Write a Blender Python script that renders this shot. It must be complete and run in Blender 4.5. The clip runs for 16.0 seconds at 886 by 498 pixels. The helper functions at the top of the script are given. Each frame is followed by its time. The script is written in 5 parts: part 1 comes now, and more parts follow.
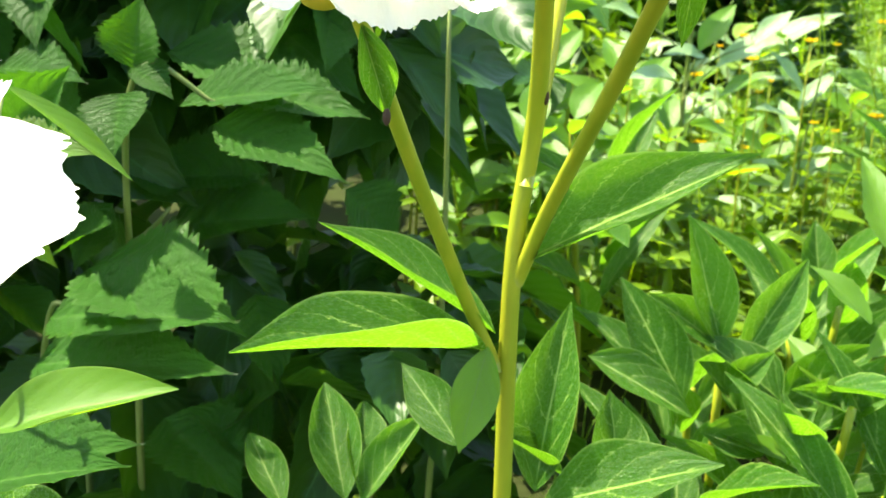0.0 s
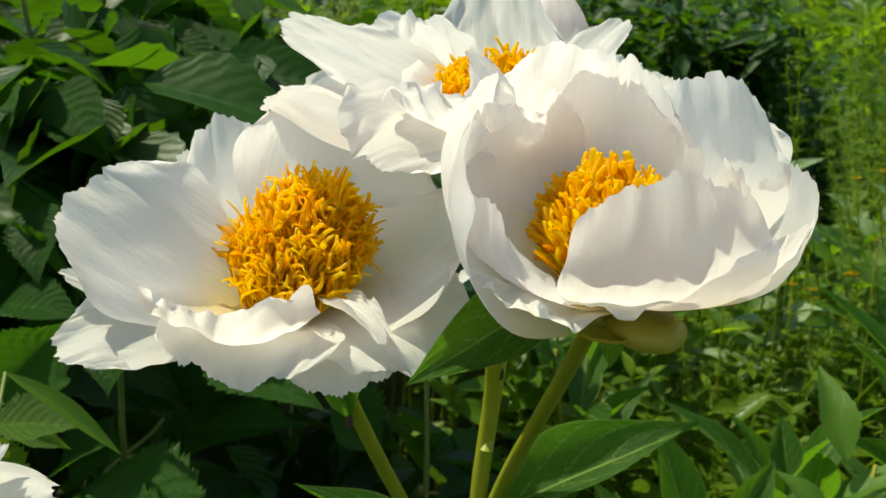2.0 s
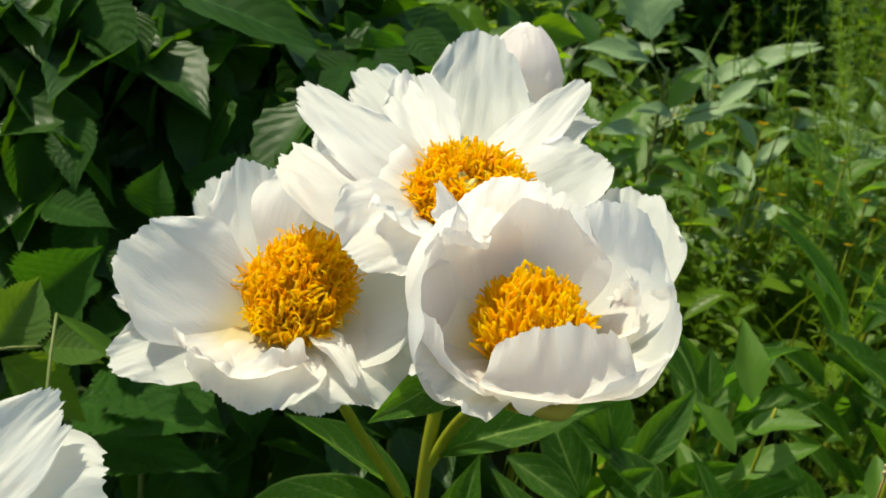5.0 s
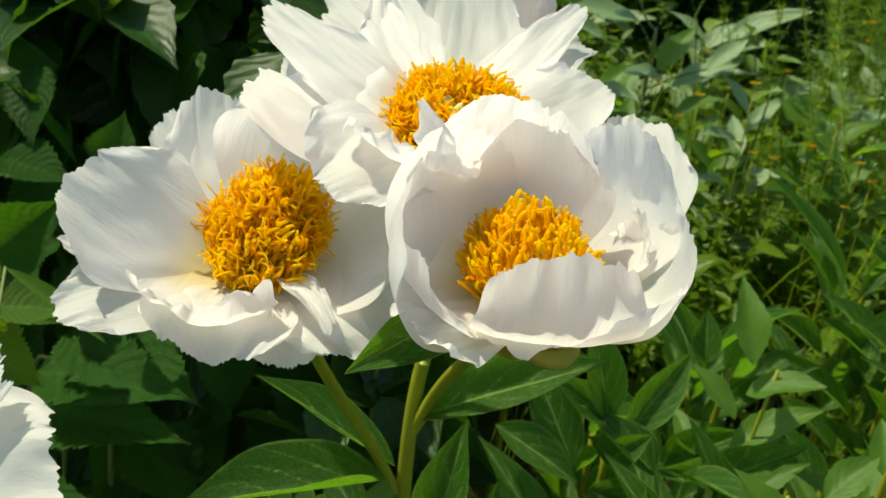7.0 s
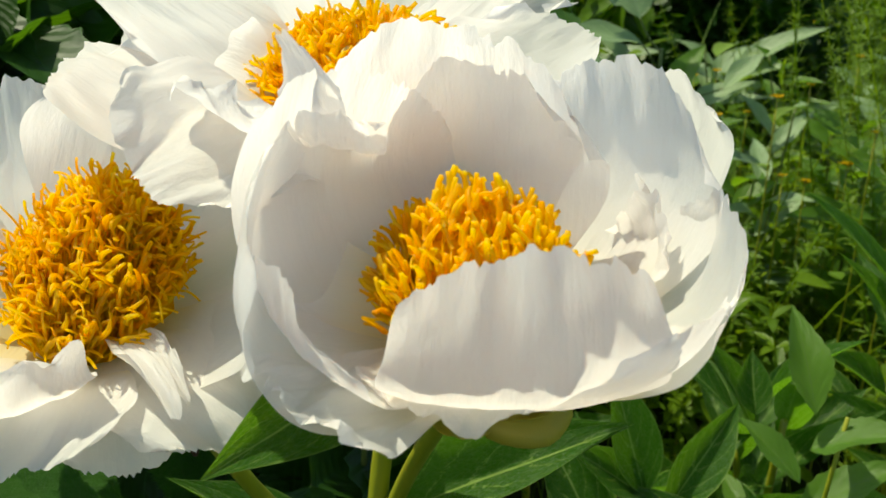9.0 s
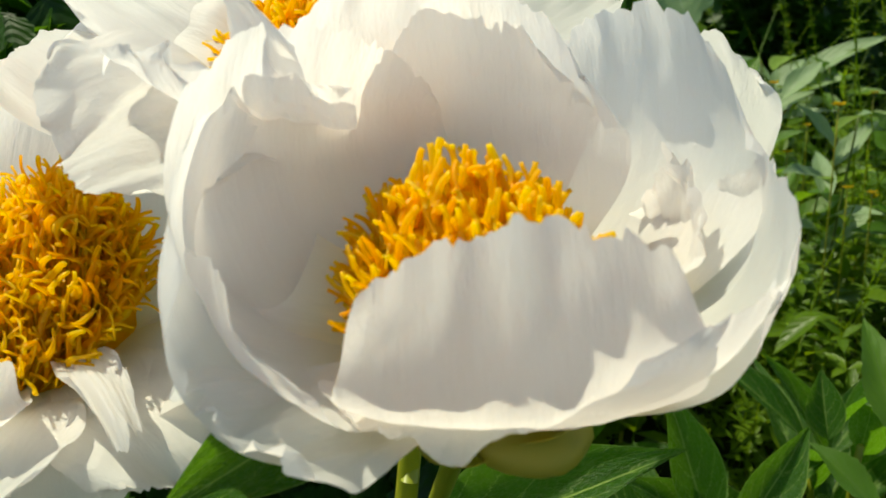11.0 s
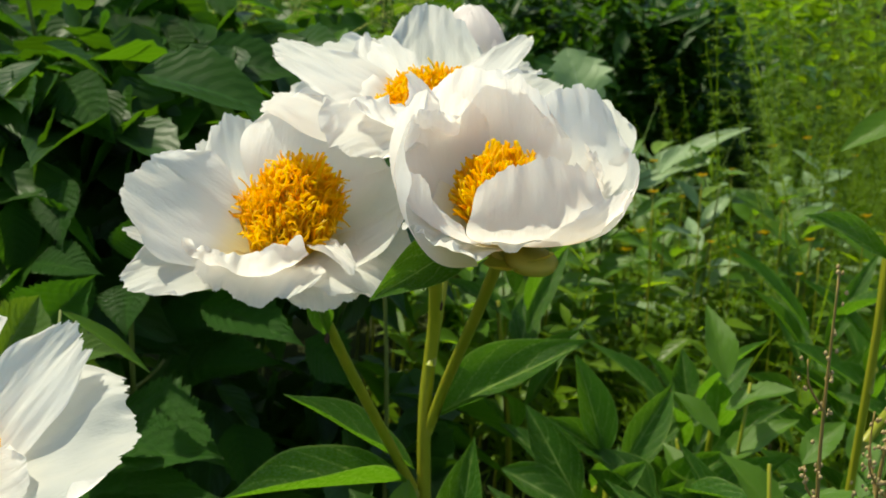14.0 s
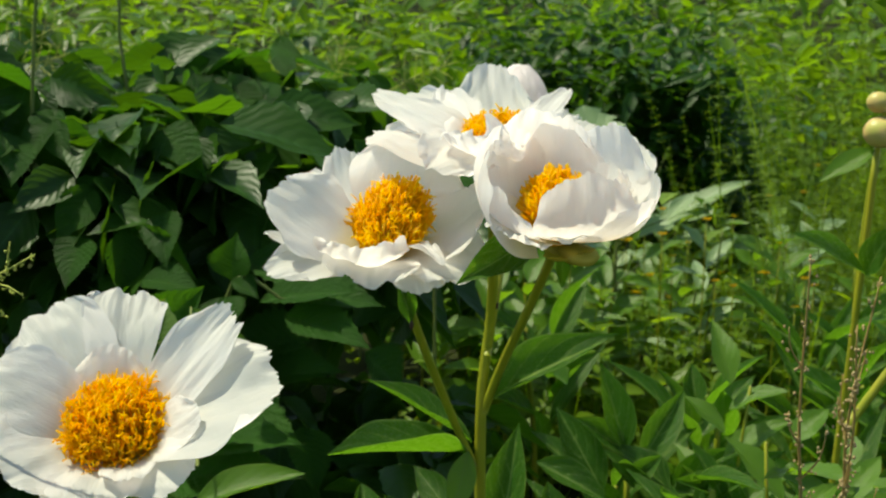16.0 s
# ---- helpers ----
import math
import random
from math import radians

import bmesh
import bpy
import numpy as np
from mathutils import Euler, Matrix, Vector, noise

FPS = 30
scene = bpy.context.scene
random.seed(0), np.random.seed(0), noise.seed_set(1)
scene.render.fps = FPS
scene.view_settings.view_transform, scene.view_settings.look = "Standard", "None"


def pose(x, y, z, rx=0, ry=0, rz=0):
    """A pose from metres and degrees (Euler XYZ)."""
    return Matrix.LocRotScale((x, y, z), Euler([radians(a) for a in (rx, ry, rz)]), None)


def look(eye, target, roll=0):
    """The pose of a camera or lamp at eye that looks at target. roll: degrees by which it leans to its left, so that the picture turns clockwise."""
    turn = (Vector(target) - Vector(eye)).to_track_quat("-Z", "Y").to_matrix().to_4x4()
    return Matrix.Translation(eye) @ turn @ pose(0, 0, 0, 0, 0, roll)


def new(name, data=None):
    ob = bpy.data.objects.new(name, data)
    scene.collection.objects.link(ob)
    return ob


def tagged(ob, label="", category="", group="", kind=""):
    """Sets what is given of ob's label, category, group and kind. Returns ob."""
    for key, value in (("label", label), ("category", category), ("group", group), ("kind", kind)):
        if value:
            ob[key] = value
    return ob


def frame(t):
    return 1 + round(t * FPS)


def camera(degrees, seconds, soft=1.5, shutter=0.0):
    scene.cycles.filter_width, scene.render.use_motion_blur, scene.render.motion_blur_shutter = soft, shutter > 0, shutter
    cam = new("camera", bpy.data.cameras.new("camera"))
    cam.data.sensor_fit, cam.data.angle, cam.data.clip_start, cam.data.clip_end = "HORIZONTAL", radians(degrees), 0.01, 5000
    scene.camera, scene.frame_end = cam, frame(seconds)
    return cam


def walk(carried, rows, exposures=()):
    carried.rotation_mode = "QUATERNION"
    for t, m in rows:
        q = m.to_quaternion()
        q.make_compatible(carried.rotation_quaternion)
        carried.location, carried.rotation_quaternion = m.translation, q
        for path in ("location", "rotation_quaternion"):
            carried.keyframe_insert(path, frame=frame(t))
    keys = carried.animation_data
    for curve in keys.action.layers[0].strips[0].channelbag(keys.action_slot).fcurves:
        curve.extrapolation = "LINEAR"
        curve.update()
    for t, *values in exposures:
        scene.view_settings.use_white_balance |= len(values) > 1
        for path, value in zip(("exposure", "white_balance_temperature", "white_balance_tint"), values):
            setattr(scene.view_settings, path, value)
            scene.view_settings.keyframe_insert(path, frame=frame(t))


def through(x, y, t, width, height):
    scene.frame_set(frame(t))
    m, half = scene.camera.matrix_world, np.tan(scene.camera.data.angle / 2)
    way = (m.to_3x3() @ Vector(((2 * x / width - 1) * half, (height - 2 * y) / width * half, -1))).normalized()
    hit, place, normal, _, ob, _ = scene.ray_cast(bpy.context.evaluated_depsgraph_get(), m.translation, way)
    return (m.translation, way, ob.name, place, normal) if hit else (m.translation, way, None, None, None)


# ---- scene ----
cam = camera(44.0, 16.0)
cam.data.dof.use_dof = True
cam.data.dof.focus_distance = 0.35
cam.data.dof.aperture_fstop = 36.0
PATH = [
    (0, (-0.021, -0.470, 0.816), (-0.069, 1.357, 0.003), 3.0),
    (0.5, (-0.021, -0.469, 0.840), (-0.072, 1.388, 0.100), 2.6),
    (1, (-0.018, -0.472, 0.865), (-0.074, 1.411, 0.192), 2.3),
    (1.5, (-0.008, -0.478, 0.880), (-0.070, 1.421, 0.256), 1.3),
    (2, (-0.004, -0.481, 0.906), (-0.073, 1.414, 0.269), 1.9),
    (2.5, (0.004, -0.494, 0.936), (-0.065, 1.386, 0.258), 3.9),
    (3, (0.004, -0.499, 0.969), (-0.059, 1.335, 0.173), 5.2),
    (5.5, (0.005, -0.544, 1.056), (-0.034, 1.197, 0.074), 7.9),
    (6, (0.003, -0.545, 1.046), (-0.035, 1.196, 0.062), 7.6),
    (6.5, (0.004, -0.525, 1.036), (-0.030, 1.204, 0.033), 7.8),
    (7, (0.006, -0.504, 1.010), (0.002, 1.225, 0.005), 7.9),
    (7.5, (0.018, -0.483, 0.999), (0.022, 1.256, 0.010), 7.5),
    (8, (0.026, -0.475, 0.984), (0.041, 1.310, 0.082), 5.0),
    (8.5, (0.028, -0.445, 0.963), (0.027, 1.343, 0.068), 3.8),
    (9, (0.037, -0.377, 0.925), (-0.025, 1.410, 0.029), 2.5),
    (11.5, (0.051, -0.340, 0.897), (-0.130, 1.481, 0.089), -0.9),
    (12, (0.038, -0.389, 0.919), (-0.061, 1.453, 0.145), 1.0),
    (12.5, (0.030, -0.437, 0.931), (-0.040, 1.418, 0.187), 1.1),
    (13, (0.010, -0.530, 0.959), (0.025, 1.338, 0.246), 2.0),
    (13.5, (0.009, -0.573, 0.959), (0.016, 1.300, 0.256), 2.0),
    (14, (0.007, -0.637, 0.954), (0.012, 1.241, 0.266), 1.8),
    (14.5, (0.005, -0.692, 0.946), (0.010, 1.212, 0.334), 0.3),
    (15, (0.005, -0.729, 0.966), (0.013, 1.179, 0.366), -0.4),
    (15.5, (-0.004, -0.775, 0.980), (0.003, 1.137, 0.394), -0.5),
    (16, (-0.032, -0.804, 0.971), (-0.038, 1.110, 0.390), 1.8),
]
EXPOSURE = [(0.0, 2.62, 7500, -3), (0.4, 2.4, 7500, -3), (0.6, 1.9, 7500, -3), (0.85, 1.0, 7500, -3), (1.2, 0.5, 7500, -3), (3.0, 0.49, 7500, -3), (5.5, 0.56, 7500, -3), (8.0, 0.50, 7500, -3), (9.0, 0.50, 7500, -3), (11.5, 0.4, 7500, -3), (12.5, 0.47, 7500, -3), (13.5, 0.51, 7500, -3), (16.0, 0.58, 7500, -3)]
walk(cam, [(t, look(eye, target, roll)) for t, eye, target, roll in PATH], EXPOSURE)

# ---- light ----
SUN_WAY = Vector((-0.45, 0.20, 0.87)).normalized()
world = bpy.data.worlds.new("sky")
scene.world = world
world.use_nodes = True
wn = world.node_tree.nodes
sky = wn.new("ShaderNodeTexSky")
sky.sky_type = "NISHITA"
sky.sun_disc = False
sky.sun_elevation = math.asin(SUN_WAY.z)
sky.sun_rotation = math.atan2(SUN_WAY.x, SUN_WAY.y)
world.node_tree.links.new(sky.outputs[0], wn["Background"].inputs[0])
wn["Background"].inputs[1].default_value = 0.118
sun = new("sun", bpy.data.lights.new("sun", "SUN"))
sun.data.energy = 3.7
sun.data.angle = radians(0.53)
sun.data.color = (1.0, 0.96, 0.845)
sun.rotation_mode = "QUATERNION"
sun.rotation_quaternion = SUN_WAY.to_track_quat("Z", "Y")


# ---- materials ----
class Nodes:
    """Short spellings for building a node material."""

    def __init__(self, name):
        self.mat = bpy.data.materials.new(name)
        self.mat.use_nodes = True
        self.tree = self.mat.node_tree
        self.tree.nodes.clear()
        self.out = self.add("ShaderNodeOutputMaterial")

    def add(self, kind, **given):
        node = self.tree.nodes.new(kind)
        for key, value in given.items():
            node.inputs[key.replace("_", " ")].default_value = value
        return node

    def link(self, a, b):
        self.tree.links.new(a, b)

    def math(self, op, a, b=None, c=None):
        node = self.tree.nodes.new("ShaderNodeMath")
        node.operation = op
        for slot, value in zip(node.inputs, (a, b, c)):
            if value is None:
                continue
            if isinstance(value, (int, float)):
                slot.default_value = value
            else:
                self.link(value, slot)
        return node.outputs[0]

    def noise(self, scale, detail=3.0, vector=None, rough=0.55):
        node = self.add("ShaderNodeTexNoise", Scale=scale, Detail=detail, Roughness=rough)
        if vector is not None:
            self.link(vector, node.inputs["Vector"])
        return node.outputs["Fac"]

    def mix(self, fac, a, b):
        node = self.tree.nodes.new("ShaderNodeMix")
        node.data_type = "RGBA"
        for slot, value in ((node.inputs[0], fac), (node.inputs[6], a), (node.inputs[7], b)):
            if isinstance(value, (int, float)):
                slot.default_value = value
            elif isinstance(value, tuple):
                slot.default_value = (*value, 1.0)
            else:
                self.link(value, slot)
        return node.outputs[2]

    def step(self, value, low, high):
        node = self.tree.nodes.new("ShaderNodeMapRange")
        node.interpolation_type = "SMOOTHSTEP"
        node.inputs["From Min"].default_value, node.inputs["From Max"].default_value = low, high
        self.link(value, node.inputs["Value"])
        return node.outputs["Result"]

    def uv(self):
        node = self.tree.nodes.new("ShaderNodeSeparateXYZ")
        self.link(self.add("ShaderNodeTexCoord").outputs["UV"], node.inputs[0])
        return node.outputs["X"], node.outputs["Y"]

    def xyz(self, x, y, z=0.0):
        node = self.tree.nodes.new("ShaderNodeCombineXYZ")
        for slot, value in zip(node.inputs, (x, y, z)):
            if isinstance(value, (int, float)):
                slot.default_value = value
            else:
                self.link(value, slot)
        return node.outputs[0]

    def bump(self, height, strength=0.4, distance=0.001):
        node = self.add("ShaderNodeBump", Strength=strength, Distance=distance)
        self.link(height, node.inputs["Height"])
        return node.outputs[0]

    def surface(self, color, rough, normal=None, specular=0.5, through_color=None, through=0.0):
        """A principled surface; through: the share of light that passes on as in a leaf or petal."""
        main = self.add("ShaderNodeBsdfPrincipled", Roughness=0.5)
        main.inputs["Specular IOR Level"].default_value = specular
        for value, slot in ((color, main.inputs["Base Color"]), (rough, main.inputs["Roughness"])):
            if isinstance(value, tuple):
                slot.default_value = (*value, 1.0)
            elif isinstance(value, (int, float)):
                slot.default_value = value
            else:
                self.link(value, slot)
        if normal is not None:
            self.link(normal, main.inputs["Normal"])
        shader = main.outputs[0]
        if through:
            lit = self.add("ShaderNodeBsdfTranslucent")
            if isinstance(through_color, tuple):
                lit.inputs["Color"].default_value = (*through_color, 1.0)
            else:
                self.link(through_color, lit.inputs["Color"])
            if normal is not None:
                self.link(normal, lit.inputs["Normal"])
            both = self.add("ShaderNodeMixShader", Fac=through)
            self.link(shader, both.inputs[1])
            self.link(lit.outputs[0], both.inputs[2])
            shader = both.outputs[0]
        self.link(shader, self.out.inputs["Surface"])
        return self.mat


def petal_material(name, tint):
    n = Nodes(name)
    x, y = n.uv()
    rays = n.noise(1.0, 4.0, n.xyz(n.math("MULTIPLY", x, 46.0), n.math("MULTIPLY", y, 1.3)))
    crease = n.noise(1.0, 3.0, n.xyz(n.math("MULTIPLY", x, 9.0), n.math("MULTIPLY", y, 2.4)))
    claw = n.step(y, 0.34, 0.02)
    color = n.mix(claw, tint, (0.90, 0.82, 0.55))
    color = n.mix(n.math("MULTIPLY", n.step(rays, 0.45, 0.75), 0.12), color, (0.87, 0.84, 0.81))
    wrinkle = n.noise(1.0, 5.0, n.xyz(n.math("MULTIPLY", x, 24.0), n.math("MULTIPLY", y, 8.0)), 0.65)
    height = n.math("ADD", n.math("MULTIPLY", rays, 0.22), n.math("ADD", n.math("MULTIPLY", crease, 0.7), n.math("MULTIPLY", wrinkle, n.math("MULTIPLY", y, 0.8))))
    glow = n.mix(n.math("MULTIPLY", n.step(rays, 0.42, 0.72), 0.16), n.mix(claw, (0.985, 0.945, 0.925), (0.96, 0.83, 0.48)), (0.93, 0.88, 0.85))
    return n.surface(color, 0.45, n.bump(height, 0.55, 0.0015), 0.3, glow, 0.58)


def leaf_material(name, dark, light, vein, through_color, through, gloss=0.33, ribs=6.0, lean=1.5, rib_bump=0.5, spread=0.25, random_by="object", vein_show=0.6, shine=0.20, net=0.0):
    """A leaf blade with a pale midrib and side ribs that lean towards its tip."""
    n = Nodes(name)
    x, y = n.uv()
    side = n.math("ABSOLUTE", n.math("MULTIPLY_ADD", x, 2.0, -1.0))
    stray = n.math("MULTIPLY", n.noise(30.0, 1.0), 0.45)
    way = n.math("ADD", stray, n.math("SUBTRACT", n.math("MULTIPLY", y, ribs), n.math("MULTIPLY", n.math("POWER", side, 1.6), lean)))
    wave = n.math("PINGPONG", way, 0.5)
    rib = n.step(wave, 0.045, 0.008)
    mid = n.step(side, 0.045, 0.012)
    lines = n.math("MAXIMUM", n.math("MULTIPLY", rib, vein_show), n.math("MAXIMUM", mid, n.math("MULTIPLY", n.step(side, 0.94, 0.99), 0.7)))
    cloud = n.noise(45.0, 4.0)
    if net:
        cells = n.add("ShaderNodeTexVoronoi", Scale=1.0)
        cells.feature = "DISTANCE_TO_EDGE"
        n.link(n.xyz(n.math("ADD", n.math("MULTIPLY", x, 13.0), stray), n.math("ADD", n.math("MULTIPLY", y, 30.0), stray)), cells.inputs["Vector"])
        lines = n.math("MAXIMUM", lines, n.math("MULTIPLY", n.step(cells.outputs["Distance"], 0.10, 0.0), net))
        fine = n.math("MULTIPLY", n.step(cells.outputs["Distance"], 0.0, 0.25), 0.14)
    if random_by == "object":
        chance = n.add("ShaderNodeObjectInfo").outputs["Random"]
    else:
        chance = n.add("ShaderNodeNewGeometry").outputs["Random Per Island"]
    fac = n.math("ADD", n.math("MULTIPLY", n.step(cloud, 0.3, 0.7), 0.5), n.math("MULTIPLY", chance, 0.5))
    color = n.mix(lines, n.mix(fac, dark, light), vein)
    soft = tuple(c * (1 - spread) for c in through_color)
    glow = n.mix(n.math("MULTIPLY", lines, 0.6), n.mix(chance, soft, through_color), vein)
    height = n.math("ADD", n.math("MULTIPLY", wave, 1.0), n.math("ADD", n.math("MULTIPLY", n.noise(300.0, 2.0), 0.25), n.math("MULTIPLY", n.noise(110.0, 3.0), 0.45)))
    if net:
        height = n.math("ADD", height, fine)
    rough = n.math("MULTIPLY_ADD", cloud, 0.25, gloss - 0.1)
    return n.surface(color, rough, n.bump(height, rib_bump, 0.002), shine, glow, through)


def plain_material(name, a, b, scale, rough=0.6, bump=0.3, specular=0.4, stretch=1.0, through_color=None, through=0.0):
    n = Nodes(name)
    space = n.add("ShaderNodeTexCoord").outputs["Object"]
    if stretch != 1.0:
        fit = n.add("ShaderNodeMapping")
        fit.inputs["Scale"].default_value = (1.0, 1.0, 1.0 / stretch)
        n.link(space, fit.inputs["Vector"])
        space = fit.outputs[0]
    grain = n.noise(scale, 5.0, space)
    wide = n.noise(scale * 0.12, 2.0, space)
    fac = n.math("ADD", n.math("MULTIPLY", n.step(grain, 0.3, 0.7), 0.6), n.math("MULTIPLY", wide, 0.4))
    return n.surface(n.mix(fac, a, b), rough, n.bump(grain, bump, 0.001), specular, through_color, through)


def stamen_material():
    """Golden anthers and deeper orange filaments, each of its own tone."""
    n = Nodes("stamen")
    chance = n.add("ShaderNodeNewGeometry").outputs["Random Per Island"]
    grain = n.noise(260.0, 3.0, n.add("ShaderNodeTexCoord").outputs["Object"])
    fac = n.math("ADD", n.math("MULTIPLY", chance, 0.75), n.math("MULTIPLY", n.step(grain, 0.3, 0.7), 0.25))
    color = n.mix(fac, (1.0, 0.54, 0.012), (1.0, 0.79, 0.07))
    glow = n.mix(fac, (1.0, 0.64, 0.012), (1.0, 0.86, 0.07))
    return n.surface(color, 0.36, n.bump(grain, 0.3, 0.0006), 0.5, glow, 0.78)


M_PETAL = petal_material("petal_white", (0.90, 0.88, 0.86))
M_PINK = petal_material("petal_blush", (0.84, 0.76, 0.77))
M_STAMEN = stamen_material()
M_CARPEL = plain_material("carpel", (0.55, 0.55, 0.16), (0.70, 0.62, 0.25), 120.0, 0.5)
M_PEONY = leaf_material("peony_leaf", (0.014, 0.064, 0.007), (0.030, 0.100, 0.010), (0.28, 0.42, 0.09), (0.21, 0.49, 0.018), 0.40, 0.24, 4.6, 2.2, 0.60, 0.25, "object", 0.80, 0.30, 0.16)
M_ARUNCUS = leaf_material("pleated_leaf", (0.016, 0.064, 0.007), (0.032, 0.104, 0.011), (0.058, 0.145, 0.022), (0.15, 0.42, 0.014), 0.30, 0.34, 10.0, 2.4, 1.0, 0.25, "object", 0.6, 0.20, 0.10)
M_YOUNG = leaf_material("young_leaf", (0.045, 0.120, 0.010), (0.075, 0.160, 0.014), (0.16, 0.26, 0.05), (0.32, 0.52, 0.018), 0.40, 0.40, 9.0, 2.4, 0.60, 0.25, "object", 0.7, 0.30, 0.10)
# M_ARUNCUS leaf again, its colour darkened for shade deep in the foliage
M_ARUNCUS_SHADED = leaf_material("pleated_leaf_shaded", (0.009, 0.034, 0.004), (0.026, 0.076, 0.007), (0.040, 0.12, 0.020), (0.16, 0.38, 0.012), 0.30, 0.40, 8.0, 2.4, 0.40, 0.5, "island", 0.6, 0.26)
M_WEED = leaf_material("weed_leaf", (0.040, 0.104, 0.006), (0.112, 0.212, 0.012), (0.11, 0.20, 0.03), (0.30, 0.53, 0.015), 0.46, 0.36, 5.0, 1.5, 0.3, 0.6, "island", 0.6, 0.24)
M_MEADOW = leaf_material("meadow_leaf", (0.050, 0.114, 0.006), (0.145, 0.240, 0.012), (0.13, 0.22, 0.03), (0.38, 0.57, 0.015), 0.48, 0.36, 5.0, 1.5, 0.3, 0.65, "island", 0.6, 0.24)
M_PALE = leaf_material("pale_leaf", (0.17, 0.27, 0.12), (0.26, 0.36, 0.18), (0.30, 0.40, 0.22), (0.34, 0.52, 0.10), 0.34, 0.34, 6.0, 2.0, 0.4, 0.25, "object", 0.6, 0.5)
M_GRASS = leaf_material("grass_blade", (0.05, 0.12, 0.010), (0.11, 0.19, 0.02), (0.11, 0.18, 0.03), (0.30, 0.48, 0.02), 0.45, 0.42, 1.0, 0.0, 0.1, 0.6, "island")
M_LIME = leaf_material("lime_leaf", (0.055, 0.135, 0.012), (0.095, 0.19, 0.018), (0.14, 0.24, 0.04), (0.30, 0.55, 0.02), 0.42, 0.34, 6.0, 2.0, 0.3, 0.25, "object", 0.6, 0.40)
M_STEM = plain_material("peony_stem", (0.19, 0.24, 0.012), (0.31, 0.29, 0.022), 90.0, 0.42, 0.35, 0.4, 9.0)
M_STEM_DARK = plain_material("weed_stem", (0.08, 0.14, 0.02), (0.17, 0.18, 0.05), 70.0, 0.55, 0.35, 0.4, 6.0)
M_SPOT = plain_material("stem_spot", (0.035, 0.018, 0.010), (0.07, 0.03, 0.02), 300.0, 0.7)
M_SEPAL = plain_material("sepal", (0.42, 0.43, 0.06), (0.60, 0.50, 0.10), 60.0, 0.5, 0.3, 0.4, 1.0, (0.66, 0.62, 0.10), 0.5)
M_BUD = plain_material("bud", (0.36, 0.42, 0.07), (0.60, 0.33, 0.17), 45.0, 0.42, 0.3)
M_SEED = plain_material("dock_seed", (0.30, 0.22, 0.09), (0.50, 0.36, 0.18), 200.0, 0.7)
M_YELLOW = plain_material("yellow_flower", (0.85, 0.50, 0.02), (0.90, 0.62, 0.03), 120.0, 0.5, 0.2, 0.3, 1.0, (0.9, 0.6, 0.03), 0.25)
M_ORANGE = plain_material("orange_flower", (0.85, 0.26, 0.01), (0.90, 0.40, 0.02), 120.0, 0.5, 0.2, 0.3, 1.0, (0.9, 0.4, 0.02), 0.25)
M_PLUME = plain_material("plume", (0.30, 0.36, 0.05), (0.42, 0.44, 0.09), 200.0, 0.7, 0.2)
M_DOCK = plain_material("dock_stalk", (0.22, 0.19, 0.05), (0.36, 0.21, 0.07), 80.0, 0.6, 0.3)
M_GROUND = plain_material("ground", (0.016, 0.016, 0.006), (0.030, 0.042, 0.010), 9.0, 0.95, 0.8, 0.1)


# ---- builders ----
def mesh_of(name, verts, faces, uvs=None, smooth=True):
    me = bpy.data.meshes.new(name)
    me.from_pydata(verts, [], faces)
    if uvs is not None:
        layer = me.uv_layers.new(name="UVMap")
        loops = np.empty(len(me.loops), np.int32)
        me.loops.foreach_get("vertex_index", loops)
        layer.data.foreach_set("uv", np.asarray(uvs, np.float32)[loops].ravel())
    if smooth:
        me.polygons.foreach_set("use_smooth", np.ones(len(me.polygons), bool))
    me.update()
    return me


def thing(name, place, label, category, group="", kind=""):
    ob = new(name)
    ob.location = place
    return tagged(ob, label, category, group, kind)


def part(name, me, material, parent, label="", kind="", where=None):
    """A mesh made in world places (or at the pose where) as a part under a thing or part."""
    ob = new(name, me)
    if material is not None and not me.materials:
        me.materials.append(material)
    ob.parent = parent
    ob.matrix_parent_inverse = Matrix.Translation(-parent.location)
    ob.matrix_basis = where if where is not None else Matrix.Identity(4)
    return tagged(ob, label, kind=kind)


def bezier(points, count):
    """Places along a smooth line through a few points."""
    pts = [Vector(p) for p in points]
    pts = [pts[0] * 2 - pts[1], *pts, pts[-1] * 2 - pts[-2]]
    out = []
    spans = len(pts) - 3
    for i in range(count):
        s = i / (count - 1) * spans
        k = min(int(s), spans - 1)
        t = s - k
        a, b, c, d = pts[k : k + 4]
        out.append(0.5 * ((2 * b) + (c - a) * t + (2 * a - 5 * b + 4 * c - d) * t * t + (3 * b - a - 3 * c + d) * t**3))
    return out


def tube(points, radii, count=14, sides=8, flat=1.0):
    """Vertices and faces of a stalk through points; radii: at its start and end; flat: its thickness for its width."""
    line = bezier(points, count)
    verts, faces = [], []
    for i, p in enumerate(line):
        way = (line[min(i + 1, count - 1)] - line[max(i - 1, 0)]).normalized()
        one = way.cross(Vector((0.31, 0.95, 0.05))).normalized()
        two = way.cross(one)
        r = radii[0] + (radii[1] - radii[0]) * i / (count - 1)
        for k in range(sides):
            a = math.tau * k / sides
            verts.append(p + r * (math.cos(a) * one + flat * math.sin(a) * two))
    for i in range(count - 1):
        for k in range(sides):
            a, b = i * sides + k, i * sides + (k + 1) % sides
            faces.append((a, b, b + sides, a + sides))
    faces.append(tuple(range(sides)))
    faces.append(tuple(range((count - 1) * sides, count * sides)))
    return verts, faces


